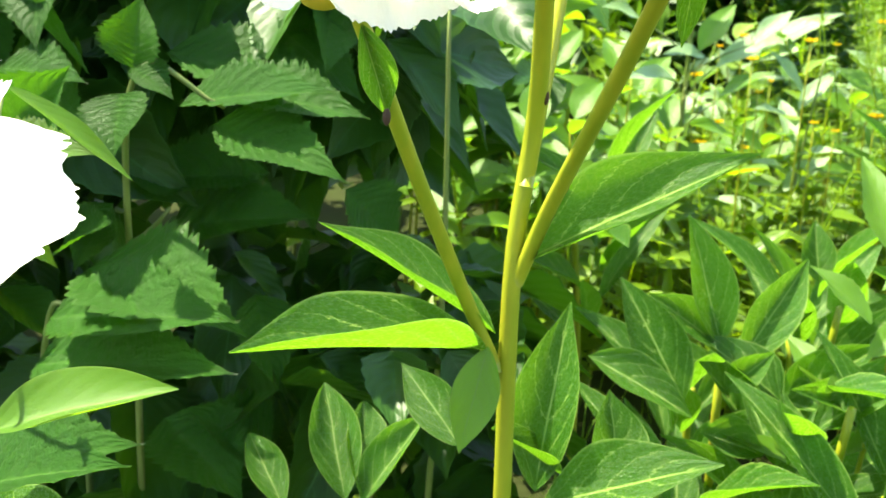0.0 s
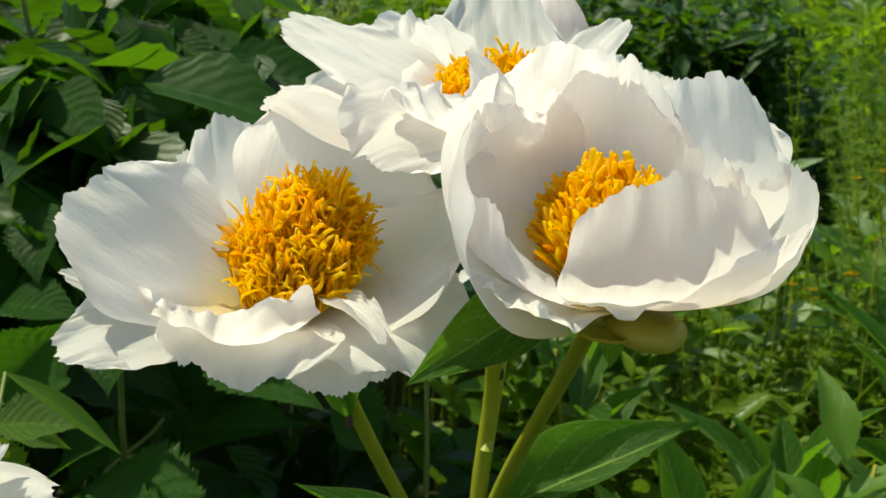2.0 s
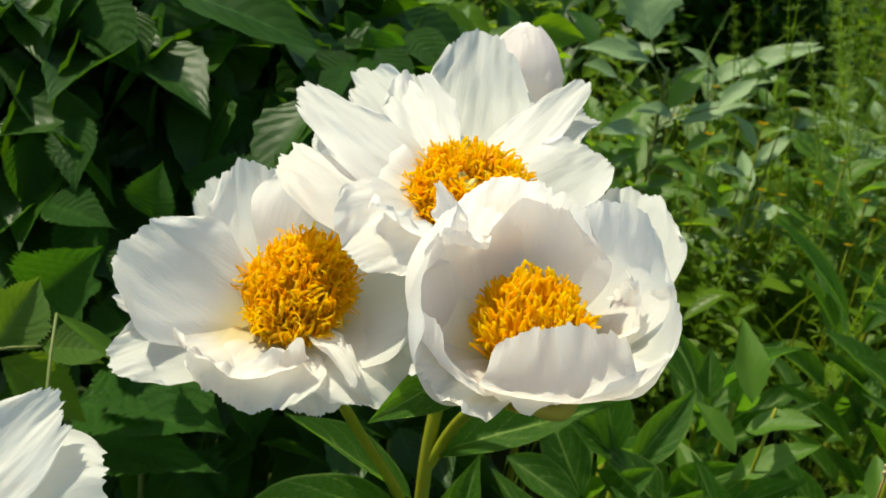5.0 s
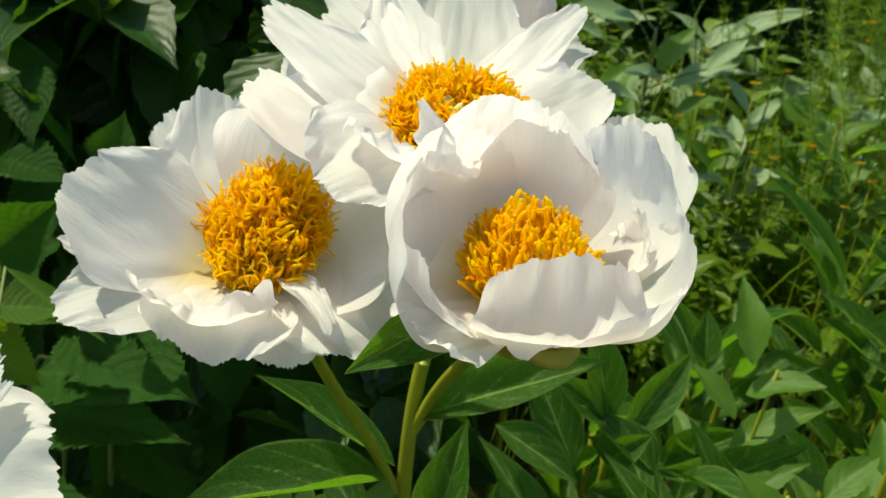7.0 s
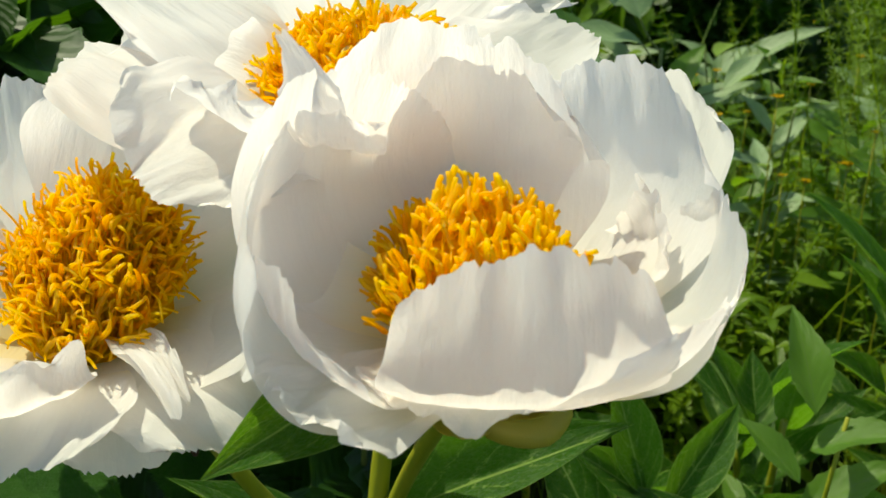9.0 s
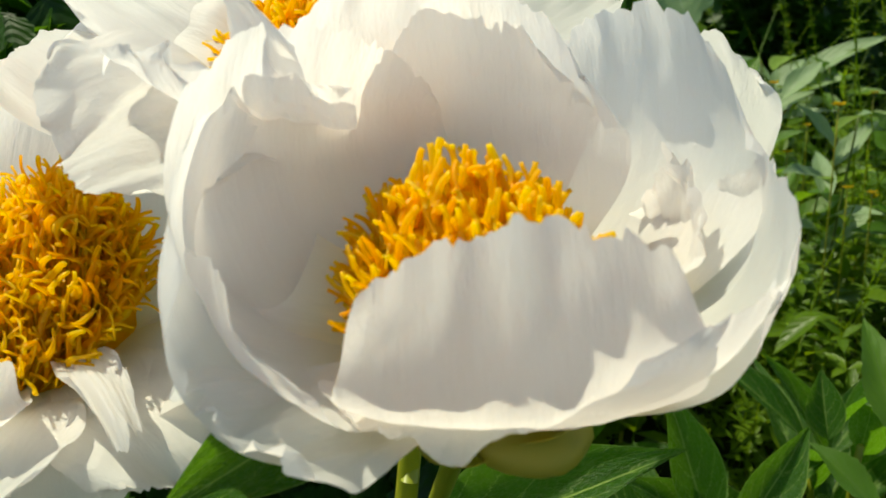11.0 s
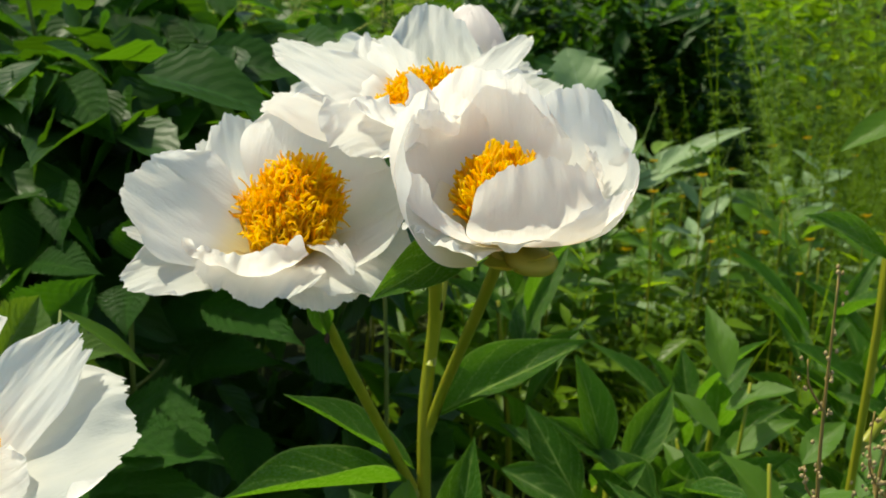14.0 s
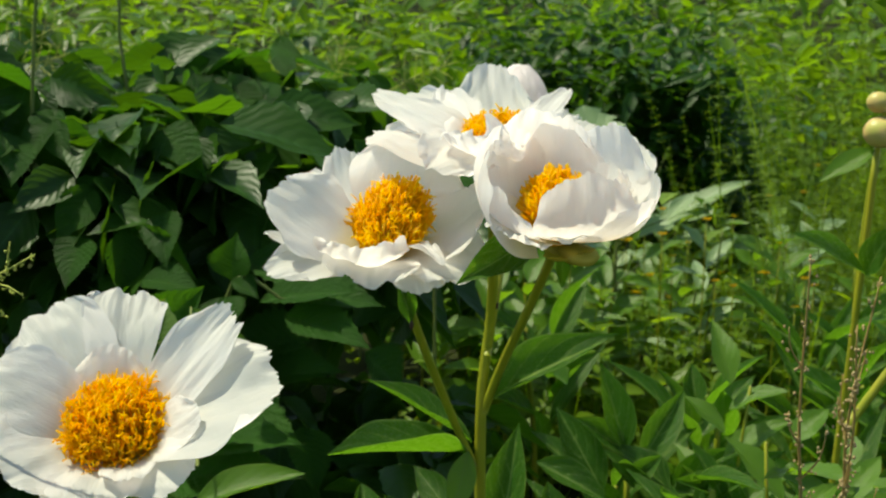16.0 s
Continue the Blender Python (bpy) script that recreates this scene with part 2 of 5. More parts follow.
def merged(pieces):
    verts, faces = [], []
    for v, f in pieces:
        k = len(verts)
        verts.extend(v)
        faces.extend(tuple(i + k for i in face) for face in f)
    return verts, faces


def stalk(name, points, radii, material, parent, label="", count=14, sides=8):
    return part(name, mesh_of(name, *tube(points, radii, count, sides)), material, parent, label)


def ball(center, size, rings=8, sides=10, way=(0, 0, 1), lump=0.0):
    """A rounded, slightly lumpy body; size: its radius across and half its height along way."""
    turn = Vector(way).to_track_quat("Z", "Y").to_matrix()
    verts, faces = [], []
    for i in range(rings + 1):
        a = math.pi * i / rings
        for k in range(sides):
            b = math.tau * k / sides
            p = Vector((math.sin(a) * math.cos(b) * size[0], math.sin(a) * math.sin(b) * size[0], -math.cos(a) * size[1]))
            p *= 1 + lump * noise.noise(p * 90 + Vector(center) * 31)
            verts.append(Vector(center) + turn @ p)
    for i in range(rings):
        for k in range(sides):
            a, b = i * sides + k, i * sides + (k + 1) % sides
            faces.append((a, b, b + sides, a + sides))
    return verts, faces


def blade(length, width, across=4, along=10, fold=0.35, arch=0.15, wave=0.0, teeth=0, tooth=0.08, pleat=0.0, ribs=8, fat=0.42, sharp=1.0, seed=0.0):
    """A leaf blade along +y from the origin, facing +z: folded up along its midrib, arched down towards its tip."""
    verts, uvs, faces = [], [], []
    n = 2 * across
    for j in range(along + 1):
        v = j / along
        if v < fat:
            s = math.sin(math.pi / 2 * v / fat) ** 0.8
        else:
            s = math.cos(math.pi / 2 * (v - fat) / (1 - fat)) ** sharp
        s = max(s, 0.02)
        for i in range(n + 1):
            u = i / across - 1
            edge = abs(u)
            cut = 1.0
            if teeth and edge > 0.99:
                saw = (v * teeth) % 1.0
                cut = 1 + tooth * (0.7 - saw)
            half = 0.5 * width * s * cut
            x = u * half
            y = v * length + (0.02 * length * edge if teeth else 0)
            z = -arch * length * v * v + fold * abs(x) * (0.45 + 0.85 * edge)
            if pleat:
                way = v * ribs - edge * 2.4
                z += pleat * width * abs((way % 1.0) - 0.5) * min(1.0, 3 * edge) * s
            if wave:
                z += wave * width * edge * edge * math.sin(v * 9 + seed * 7 + (2 if u > 0 else 0)) * s
                x += wave * width * 0.4 * noise.noise(Vector((v * 3, seed, 0.5)))
            verts.append((x, y, z))
            uvs.append((0.5 + 0.5 * u, v))
    for j in range(along):
        for i in range(n):
            a = j * (n + 1) + i
            faces.append((a, a + 1, a + n + 2, a + n + 1))
    return verts, faces, uvs


def leaf_pose(base, tip, face=(0, 0, 1)):
    """The pose of a blade of length 1 from base to tip whose upper side turns towards face."""
    way = Vector(tip) - Vector(base)
    y = way.normalized()
    x = y.cross(Vector(face)).normalized()
    z = x.cross(y)
    turn = Matrix((x, y, z)).transposed().to_4x4()
    return Matrix.Translation(base) @ turn


def add_leaf(parent, base, tip, width, material, face=(0, 0, 1), name="leaf", label="", **shape):
    length = (Vector(tip) - Vector(base)).length
    arch = shape.pop("arch", 0.12)
    me = mesh_of(name, *blade(length, width, arch=arch, **shape))
    # the arch lowers the tip: tilt the blade up by as much
    lift = Matrix.Rotation(math.atan(arch), 4, "X")
    return part(name, me, material, parent, label, where=leaf_pose(base, tip, face) @ lift)


def joined(name, templates, places, kinds, material):
    """One mesh of many copies of a few templates (vertices, faces, uvs), at numpy poses."""
    all_v, all_f, all_uv, base = [], [], [], 0
    for k, (verts, faces, uvs) in enumerate(templates):
        some = places[kinds == k]
        if not len(some):
            continue
        v = np.asarray([tuple(p) for p in verts], np.float64)
        f = np.asarray(faces, np.int64)
        moved = np.einsum("nij,vj->nvi", some[:, :3, :3], v) + some[:, None, :3, 3]
        all_v.append(moved.reshape(-1, 3))
        all_f.append((f[None] + (base + np.arange(len(some)) * len(v))[:, None, None]).reshape(-1, 4))
        all_uv.append(np.tile(np.asarray(uvs), (len(some), 1)))
        base += len(some) * len(v)
    v, f, uv = np.concatenate(all_v), np.concatenate(all_f), np.concatenate(all_uv)
    me = bpy.data.meshes.new(name)
    me.vertices.add(len(v))
    me.vertices.foreach_set("co", v.astype(np.float32).ravel())
    me.loops.add(4 * len(f))
    me.loops.foreach_set("vertex_index", f.astype(np.int32).ravel())
    me.polygons.add(len(f))
    me.polygons.foreach_set("loop_start", np.arange(0, 4 * len(f), 4, dtype=np.int32))
    layer = me.uv_layers.new(name="UVMap")
    layer.data.foreach_set("uv", uv[f.ravel()].astype(np.float32).ravel())
    me.polygons.foreach_set("use_smooth", np.ones(len(f), bool))
    me.update(calc_edges=True)
    me.validate()
    me.materials.append(material)
    return me


def poses(rng, places, aim, tilt, size):
    """Numpy poses: heading aim (radians), pitched up by tilt, rolled at random, scaled."""
    n = len(places)
    cy, sy, cp, sp = np.cos(aim), np.sin(aim), np.cos(tilt), np.sin(tilt)
    roll = rng.normal(0, 0.35, n)
    cr, sr = np.cos(roll), np.sin(roll)
    y = np.stack([-sy * cp, cy * cp, sp], 1)
    x0 = np.stack([cy, sy, np.zeros(n)], 1)
    z0 = np.cross(x0, y)
    x = x0 * cr[:, None] + z0 * sr[:, None]
    z = np.cross(x, y)
    m = np.zeros((n, 4, 4))
    m[:, :3, 0], m[:, :3, 1], m[:, :3, 2] = x * size[:, None], y * size[:, None], z * size[:, None]
    m[:, :3, 3], m[:, 3, 3] = places, 1
    return m


# ---- peony flowers ----
def petal_mesh(base, knee, tip, face, width, seed, cup=0.4, ruffle=0.08, dome=0.28, foot=0.40, fat=0.62):
    """One petal whose middle line runs from base through knee to tip; face: the way its inner side looks; cup: the angle
    by which its sides bend up to that side; dome: how round its outer edge is; foot: the width at its base, as a share
    of its greatest width; fat: how far along it is widest."""
    nu, nv = 56, 26
    p0, k, p2 = Vector(base), Vector(knee), Vector(tip)
    p1 = 2 * k - 0.5 * (p0 + p2)
    face = Vector(face).normalized()
    cup = max(cup, 0.02)
    verts, uvs, faces = [], [], []
    for j in range(nv + 1):
        v0 = j / nv
        if v0 < fat:
            s = foot + (1 - foot) * math.sin(math.pi / 2 * v0 / fat) ** 1.1
        else:
            s = 1 - 0.16 * ((v0 - fat) / (1 - fat)) ** 2
        for i in range(nu + 1):
            u = 2 * i / nu - 1
            rag = (0.015 + 0.40 * ruffle) * noise.noise(Vector((u * 1.5, seed * 3.7, 0))) + 0.30 * ruffle * noise.noise(Vector((u * 5.0, seed * 5.1, 3))) + 0.022 * noise.noise(Vector((u * 9.0, seed * 2.3, 8))) + 0.026 * noise.noise(Vector((u * 27.0, seed * 1.3, 5)))
            rag -= dome * abs(u) ** 2.6
            v = v0 * (1 + rag * v0 * v0)
            p = p0 * (1 - v) ** 2 + p1 * 2 * v * (1 - v) + p2 * v * v
            way = ((p1 - p0) * (1 - v) + (p2 - p1) * v).normalized()
            up = (face - way * face.dot(way)).normalized()
            side = way.cross(up)
            half = 0.5 * width * s * (1 + 0.05 * noise.noise(Vector((v0 * 4, u * 0.5, seed * 4))))
            turn = u * cup * (0.6 + 0.4 * v0)
            wide = half * math.sin(turn) / cup / (0.6 + 0.4 * v0)
            lift = half * (1 - math.cos(turn)) / cup
            soft = noise.noise(Vector((u * 1.7, v0 * 2.0, seed * 7)))
            frill = noise.noise(Vector((u * 4.6, v0 * 2.2, seed))) + 0.25 * noise.noise(Vector((u * 10.0, v0 * 3.0, seed * 8)))
            fold = abs(noise.noise(Vector((u * 3.2 + 0.5 * v0, v0 * 0.9, seed * 3)))) - 0.2
            crumple = noise.noise(Vector((u * 3.4 + v0 * 2.0, v0 * 4.6, seed * 6))) + 0.5 * noise.noise(Vector((u * 6.0 - v0 * 4.0, v0 * 9.0, seed * 9)))
            lift += ruffle * width * (1.0 * v0 ** 1.5 * soft + 0.55 * v0**4 * frill + 0.38 * v0 * fold + 0.30 * v0 * crumple)
            lift += ruffle * width * 0.35 * abs(u) ** 3 * v0 * math.sin(v0 * 11 + seed * 5 + (2 if u > 0 else 0))
            verts.append(p + side * wide + up * lift)
            uvs.append((0.5 + 0.5 * u * max(s, 0.3), v0))
    for j in range(nv):
        for i in range(nu):
            k = j * (nu + 1) + i
            faces.append((k, k + 1, k + nu + 2, k + nu + 1))
    return mesh_of("petal", verts, faces, uvs)


def stamen_mesh(rng, count, radius, height, open_center, curl, lift):
    """A tuft of stamens: thin filaments that end in long curling anthers, at all depths of the tuft."""
    pieces = []
    for _ in range(count):
        a = rng.uniform(0, math.tau)
        q = math.sqrt(rng.uniform(open_center**2, 1.0))
        spread = q * 1.42
        out = Vector((math.cos(a), math.sin(a), 0))
        top = out * (math.sin(spread) * radius) + Vector((0, 0, height * (0.25 + 0.75 * math.cos(spread))))
        top *= rng.uniform(0.76, 1.0) * (1.0 + 0.12 * noise.noise(Vector((q * 3, a * 1.3, count * 0.01))))
        top += Vector(lift) * (0.4 + 0.6 * math.cos(spread))
        low = out * 0.006 + Vector((0, 0, 0.002))
        knee = (low + top) / 2 + out * radius * 0.12 + Vector(rng.normal(0, 0.0012, 3))
        pieces.append(tube([low, knee, top], (0.00045, 0.00036), 4, 3))
        way = ((top - knee).normalized() + Vector(rng.normal(0, 0.12 + curl * 0.5, 3))).normalized()
        turn = way.cross(Vector(rng.normal(0, 1, 3))).normalized()
        long = rng.uniform(0.0045, 0.0068) + 0.0070 * curl * rng.random()
        bend = rng.uniform(0.1, 0.4 + 3.0 * curl)
        fat = rng.uniform(0.00070, 0.00105)
        line, p, head = [top], top, way
        for s in range(4):
            p = p + head * (long / 4)
            line.append(p)
            head = (head + turn * bend * 0.5 * (0.4 + 0.3 * s) + Vector(rng.normal(0, 0.10, 3))).normalized()
        pieces.append(tube(line, (fat * 1.1, fat * 0.75), 7, 4, 0.5))
    pieces.append(ball((lift[0] * 0.5, lift[1] * 0.5, height * 0.40), (radius * 0.70, height * (0.50 if open_center < 0.1 else 0.22)), 18, 26, (0, 0, 1), 0.5))
    v, f = merged(pieces)
    return mesh_of("stamen_tuft", v, f)


def flower_turn(axis):
    a = Vector(axis).normalized()
    v = Vector((0, 0.6, 1.0))
    v = (v - a * v.dot(a)).normalized()
    u = v.cross(a)
    return Matrix((u, v, a)).transposed().to_4x4()


def flower(plant, name_label, base, axis, petals, stamens, seed, sepals=(), cup=(0.010, 0.008)):
    """A flower as a part of its plant: the receptacle carries petals, stamens and pistil as its own parts."""
    rng = np.random.default_rng(seed)
    pose_f = Matrix.Translation(base) @ flower_turn(axis)
    v, f = ball((0, 0, -1.05 * cup[1]), cup, 9, 16, (0, 0, 1), 0.12)
    head = part("flower", mesh_of("flower", v, f), M_SEPAL, plant, name_label, where=pose_f)

    def under(name, me, mat, label="", kind=""):
        ob = new(name, me)
        if not me.materials:
            me.materials.append(mat)
        ob.parent = head
        return tagged(ob, label, kind=kind)

    home = pose_f.inverted()
    for k, (bx, by, bz, kx, ky, kz, tx, ty, tz, face, width, *more) in enumerate(petals):
        me = petal_mesh((bx, by, bz), (kx, ky, kz), (tx, ty, tz), face, width, seed + k * 0.37, *more)
        me.transform(home)
        under("petal", me, M_PETAL)
    if stamens:
        count, radius, height, hole, curl, lift = stamens
        under("stamen_tuft", stamen_mesh(rng, count, radius, height, hole, curl, lift), M_STAMEN, "dense tuft of orange-yellow stamens", "stuff")
        pods = [ball((0.0035 * math.cos(a), 0.0035 * math.sin(a), 0.009), (0.0035, 0.010), 6, 8, (0.3 * math.cos(a), 0.3 * math.sin(a), 1)) for a in (0.4, 1.7, 2.9, 4.2, 5.4)]
        under("pistil", mesh_of("pistil", *merged(pods)), M_CARPEL, "pale green carpels amid the stamens")
    for tx, ty, tz, width in sepals:
        low, tip = Vector(base) - Vector((0, 0, 0.006)), Vector((tx, ty, tz))
        me = petal_mesh(low, (low + tip) / 2 - Vector((0, 0, 0.005)), tip, Vector(base) + Vector((0, 0, 0.05)) - tip, width, seed + tx, 0.6, 0.02, 0.4, 0.6)
        me.transform(home)
        under("sepal", me, M_SEPAL, "yellow-green cupped sepal")
    return head


# ---- ground ----
def land(x, y):
    """The height of the ground: the bed stands a little above the meadow, which dips behind it and rises again far off."""
    fall = -0.10 * min(max(y - 0.6, 0.0), 2.6)
    rise = 0.035 * max(y - 4.0, 0.0) if y < 40 else 1.26
    return fall + rise + 0.02 * noise.noise(Vector((x * 0.9, y * 0.9, 0))) - 0.01


def ground():
    """One sheet of soil and turf to the horizon."""
    cuts = [-400, -120, -40, -15] + [-8 + 0.4 * i for i in range(41)] + [12, 20, 40, 120, 400]
    verts = [(x, y + 2, land(x, y + 2)) for y in cuts for x in cuts]
    n = len(cuts)
    faces = [(j * n + i, j * n + i + 1, (j + 1) * n + i + 1, (j + 1) * n + i) for j in range(n - 1) for i in range(n - 1)]
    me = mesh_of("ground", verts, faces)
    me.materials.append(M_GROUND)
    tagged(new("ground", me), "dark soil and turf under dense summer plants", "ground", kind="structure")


ground()

# ---- the peony with three open flowers ----
peony = thing("peony_plant", (0.01, 0.0, 0.0), "white single peony with three open flowers on one stalk", "peony", "peonies")
stalk("stem", [(0.02, 0.02, -0.02), (0.012, 0.01, 0.25), (0.004, 0.0, 0.47), (0.0, 0.0, 0.60), (0.005, 0.002, 0.68), (0.001, -0.04, 0.775), (0.0, -0.055, 0.800)], (0.0052, 0.0038), M_STEM, peony, "thick yellow-green stem with brown flecks", 30, 12)
stalk("flower_stem", [(-0.004, -0.002, 0.545), (-0.020, -0.012, 0.585), (-0.045, -0.055, 0.665), (-0.066, -0.085, 0.735), (-0.074, -0.093, 0.760)], (0.0035, 0.0030), M_STEM, peony, "slim yellow-green flower stem", 18, 10)
stalk("flower_stem", [(0.002, 0.0, 0.592), (0.014, -0.018, 0.640), (0.030, -0.085, 0.720), (0.040, -0.140, 0.781)], (0.0037, 0.0031), M_STEM, peony, "slim yellow-green flower stem", 18, 10)
for place, size in (((0.0085, -0.001, 0.683), (0.0014, 0.0035)), ((-0.0548, -0.0785, 0.694), (0.0016, 0.0034))):
    part("fleck", mesh_of("fleck", *ball(place, size, 6, 8)), M_SPOT, peony, "dark brown scar on the stem")

# petals: base, knee, tip, the way the inner side looks, width, cup, ruffle, dome, foot
L_PETALS = [
    (-0.090, -0.115, 0.760, -0.118, -0.124, 0.783, -0.144, -0.124, 0.801, (0.45, -0.75, 0.6), 0.064, 0.45, 0.06, 0.32),
    (-0.090, -0.115, 0.757, -0.120, -0.125, 0.764, -0.148, -0.133, 0.774, (0.1, -0.3, 1), 0.024, 0.3, 0.10, 0.5),
    (-0.085, -0.122, 0.755, -0.118, -0.140, 0.758, -0.142, -0.155, 0.753, (0, -0.4, 1), 0.046, 0.35, 0.10, 0.36),
    (-0.082, -0.122, 0.758, -0.085, -0.157, 0.763, -0.083, -0.172, 0.780, (0.05, 0.40, 1), 0.070, 1.15, 0.10, 0.22),
    (-0.076, -0.120, 0.755, -0.078, -0.146, 0.760, -0.080, -0.172, 0.754, (0, -0.3, 1), 0.064, 0.30, 0.08, 0.20),
    (-0.066, -0.118, 0.757, -0.052, -0.138, 0.758, -0.043, -0.153, 0.744, (0.15, -0.5, 1), 0.058, 0.35, 0.09, 0.20),
    (-0.066, -0.116, 0.760, -0.050, -0.136, 0.770, -0.033, -0.157, 0.766, (0.3, -0.3, 1), 0.015, 0.9, 0.30, 0.30),
    (-0.060, -0.112, 0.757, -0.036, -0.130, 0.762, -0.014, -0.146, 0.752, (-0.1, -0.3, 1), 0.060, 0.35, 0.08, 0.26),
    (-0.060, -0.105, 0.758, -0.030, -0.108, 0.774, -0.006, -0.104, 0.800, (-0.7, -0.4, 0.6), 0.074, 0.55, 0.06, 0.26),
    (-0.080, -0.098, 0.760, -0.094, -0.075, 0.784, -0.104, -0.056, 0.814, (0.2, -0.9, 0.5), 0.054, 0.45, 0.09, 0.22),
    (-0.086, -0.098, 0.758, -0.107, -0.072, 0.776, -0.130, -0.050, 0.795, (0.3, -0.8, 0.6), 0.038, 0.4, 0.10, 0.34),
    (-0.066, -0.095, 0.760, -0.060, -0.076, 0.792, -0.048, -0.078, 0.832, (0, -1, 0.4), 0.084, 0.55, 0.06, 0.26),
]
R_PETALS = [
    (0.046, -0.160, 0.784, 0.049, -0.193, 0.799, 0.046, -0.190, 0.831, (-0.12, 1, 0.35), 0.064, 0.62, 0.06, 0.10, 0.66, 0.45),
    (0.038, -0.135, 0.788, 0.038, -0.117, 0.815, 0.035, -0.1245, 0.853, (0, -1, 0.25), 0.064, 0.50, 0.02, 0.40, 0.42),
    (0.034, -0.135, 0.787, 0.024, -0.1145, 0.818, 0.023, -0.1215, 0.857, (0.1, -1, 0.25), 0.080, 0.75, 0.05, 0.30, 0.5),
    (0.050, -0.137, 0.787, 0.072, -0.112, 0.810, 0.069, -0.110, 0.848, (-0.6, -0.8, 0.2), 0.070, 0.60, 0.04, 0.34, 0.5),
    (0.060, -0.142, 0.793, 0.079, -0.130, 0.798, 0.079, -0.124, 0.818, (-1, -0.4, 0.3), 0.026, 0.60, 0.26, 0.30, 0.5),
    (0.048, -0.150, 0.786, 0.086, -0.148, 0.796, 0.095, -0.142, 0.824, (-1, -0.1, 0.4), 0.074, 0.70, 0.06, 0.26, 0.5),
    (0.045, -0.155, 0.785, 0.072, -0.174, 0.791, 0.091, -0.174, 0.815, (-0.6, 0.5, 0.7), 0.056, 0.60, 0.06, 0.30, 0.55),
    (0.052, -0.135, 0.786, 0.071, -0.094, 0.808, 0.080, -0.056, 0.827, (-0.35, -0.8, 0.7), 0.068, 0.40, 0.08, 0.30, 0.45),
    (0.022, -0.153, 0.786, -0.010, -0.162, 0.802, -0.008, -0.154, 0.838, (1, -0.1, 0.2), 0.068, 0.75, 0.05, 0.30, 0.55),
    (0.030, -0.155, 0.785, 0.002, -0.176, 0.796, -0.006, -0.182, 0.822, (0.8, 0.5, 0.4), 0.050, 0.60, 0.06, 0.34, 0.55),
    (0.030, -0.142, 0.786, 0.006, -0.138, 0.812, 0.008, -0.135, 0.848, (0.75, -0.8, 0.2), 0.066, 0.30, 0.03, 0.14, 0.5),
    (0.036, -0.155, 0.784, 0.016, -0.180, 0.789, 0.003, -0.199, 0.796, (0.4, 0.2, 1), 0.037, 0.25, 0.16, 0.02, 0.5, 0.90),
    (0.040, -0.150, 0.785, 0.036, -0.176, 0.789, 0.032, -0.194, 0.793, (0, 0.4, 1), 0.048, 0.45, 0.08, 0.26, 0.6),
]
T_PETALS = [
    (-0.012, -0.088, 0.820, -0.046, -0.076, 0.840, -0.086, -0.046, 0.851, (0.3, -0.7, 0.7), 0.036, 0.45, 0.15, 0.40, 0.5, 0.5),
    (-0.012, -0.076, 0.820, -0.038, -0.030, 0.836, -0.066, 0.010, 0.843, (0.3, -0.8, 0.6), 0.038, 0.50, 0.18, 0.26, 0.35),
    (-0.010, -0.098, 0.818, -0.044, -0.096, 0.828, -0.084, -0.058, 0.827, (0.2, -0.5, 1), 0.062, 0.40, 0.15, 0.22),
    (-0.008, -0.104, 0.817, -0.024, -0.128, 0.828, -0.042, -0.146, 0.822, (0.1, -0.4, 1), 0.058, 0.45, 0.14, 0.22),
    (-0.006, -0.108, 0.818, -0.020, -0.134, 0.832, -0.028, -0.146, 0.846, (0.4, 0.5, 0.8), 0.040, 0.45, 0.14, 0.30),
    (0.000, -0.110, 0.818, 0.000, -0.138, 0.830, 0.000, -0.146, 0.842, (0.1, 0.9, 0.5), 0.030, 0.55, 0.14, 0.30),
    (-0.002, -0.070, 0.820, -0.002, 0.002, 0.829, -0.002, 0.044, 0.863, (0, -1, 0.3), 0.068, 0.65, 0.09, 0.40),
    (-0.010, -0.072, 0.820, -0.026, -0.026, 0.834, -0.036, 0.000, 0.850, (0.3, -0.8, 0.5), 0.040, 0.50, 0.12, 0.30),
    (0.006, -0.074, 0.820, 0.032, -0.014, 0.833, 0.057, 0.030, 0.849, (-0.4, -0.8, 0.6), 0.034, 0.60, 0.10, 0.62, 0.45, 0.45),
    (0.008, -0.076, 0.820, 0.034, -0.020, 0.828, 0.063, 0.034, 0.829, (-0.4, -0.8, 0.6), 0.038, 0.50, 0.14, 0.34),
    (0.010, -0.082, 0.818, 0.042, -0.056, 0.828, 0.064, -0.034, 0.836, (-0.3, -0.6, 1), 0.050, 0.40, 0.10, 0.26),
    (-0.002, -0.122, 0.824, -0.004, -0.140, 0.842, -0.011, -0.134, 0.855, (0.3, 0.9, 0.5), 0.018, 0.60, 0.08, 0.50),
]
flower(peony, "wide-open white flower turned to the light", (-0.074, -0.115, 0.756), (-0.10, -0.40, 0.91), L_PETALS, (1050, 0.0255, 0.025, 0.0, 0.75, (0.011, 0.019, 0.015)), 11, [(-0.045, -0.13, 0.750, 0.022), (-0.10, -0.10, 0.750, 0.022)])
flower(peony, "cup-shaped white flower around shaded stamens", (0.038, -0.151, 0.783), (0.03, -0.25, 0.97), R_PETALS, (640, 0.0250, 0.031, 0.0, 0.25, (-0.002, 0.011, 0.005)), 23, [(0.058, -0.168, 0.781, 0.024), (0.035, -0.176, 0.777, 0.020), (0.03, -0.12, 0.780, 0.022)], (0.0085, 0.008))
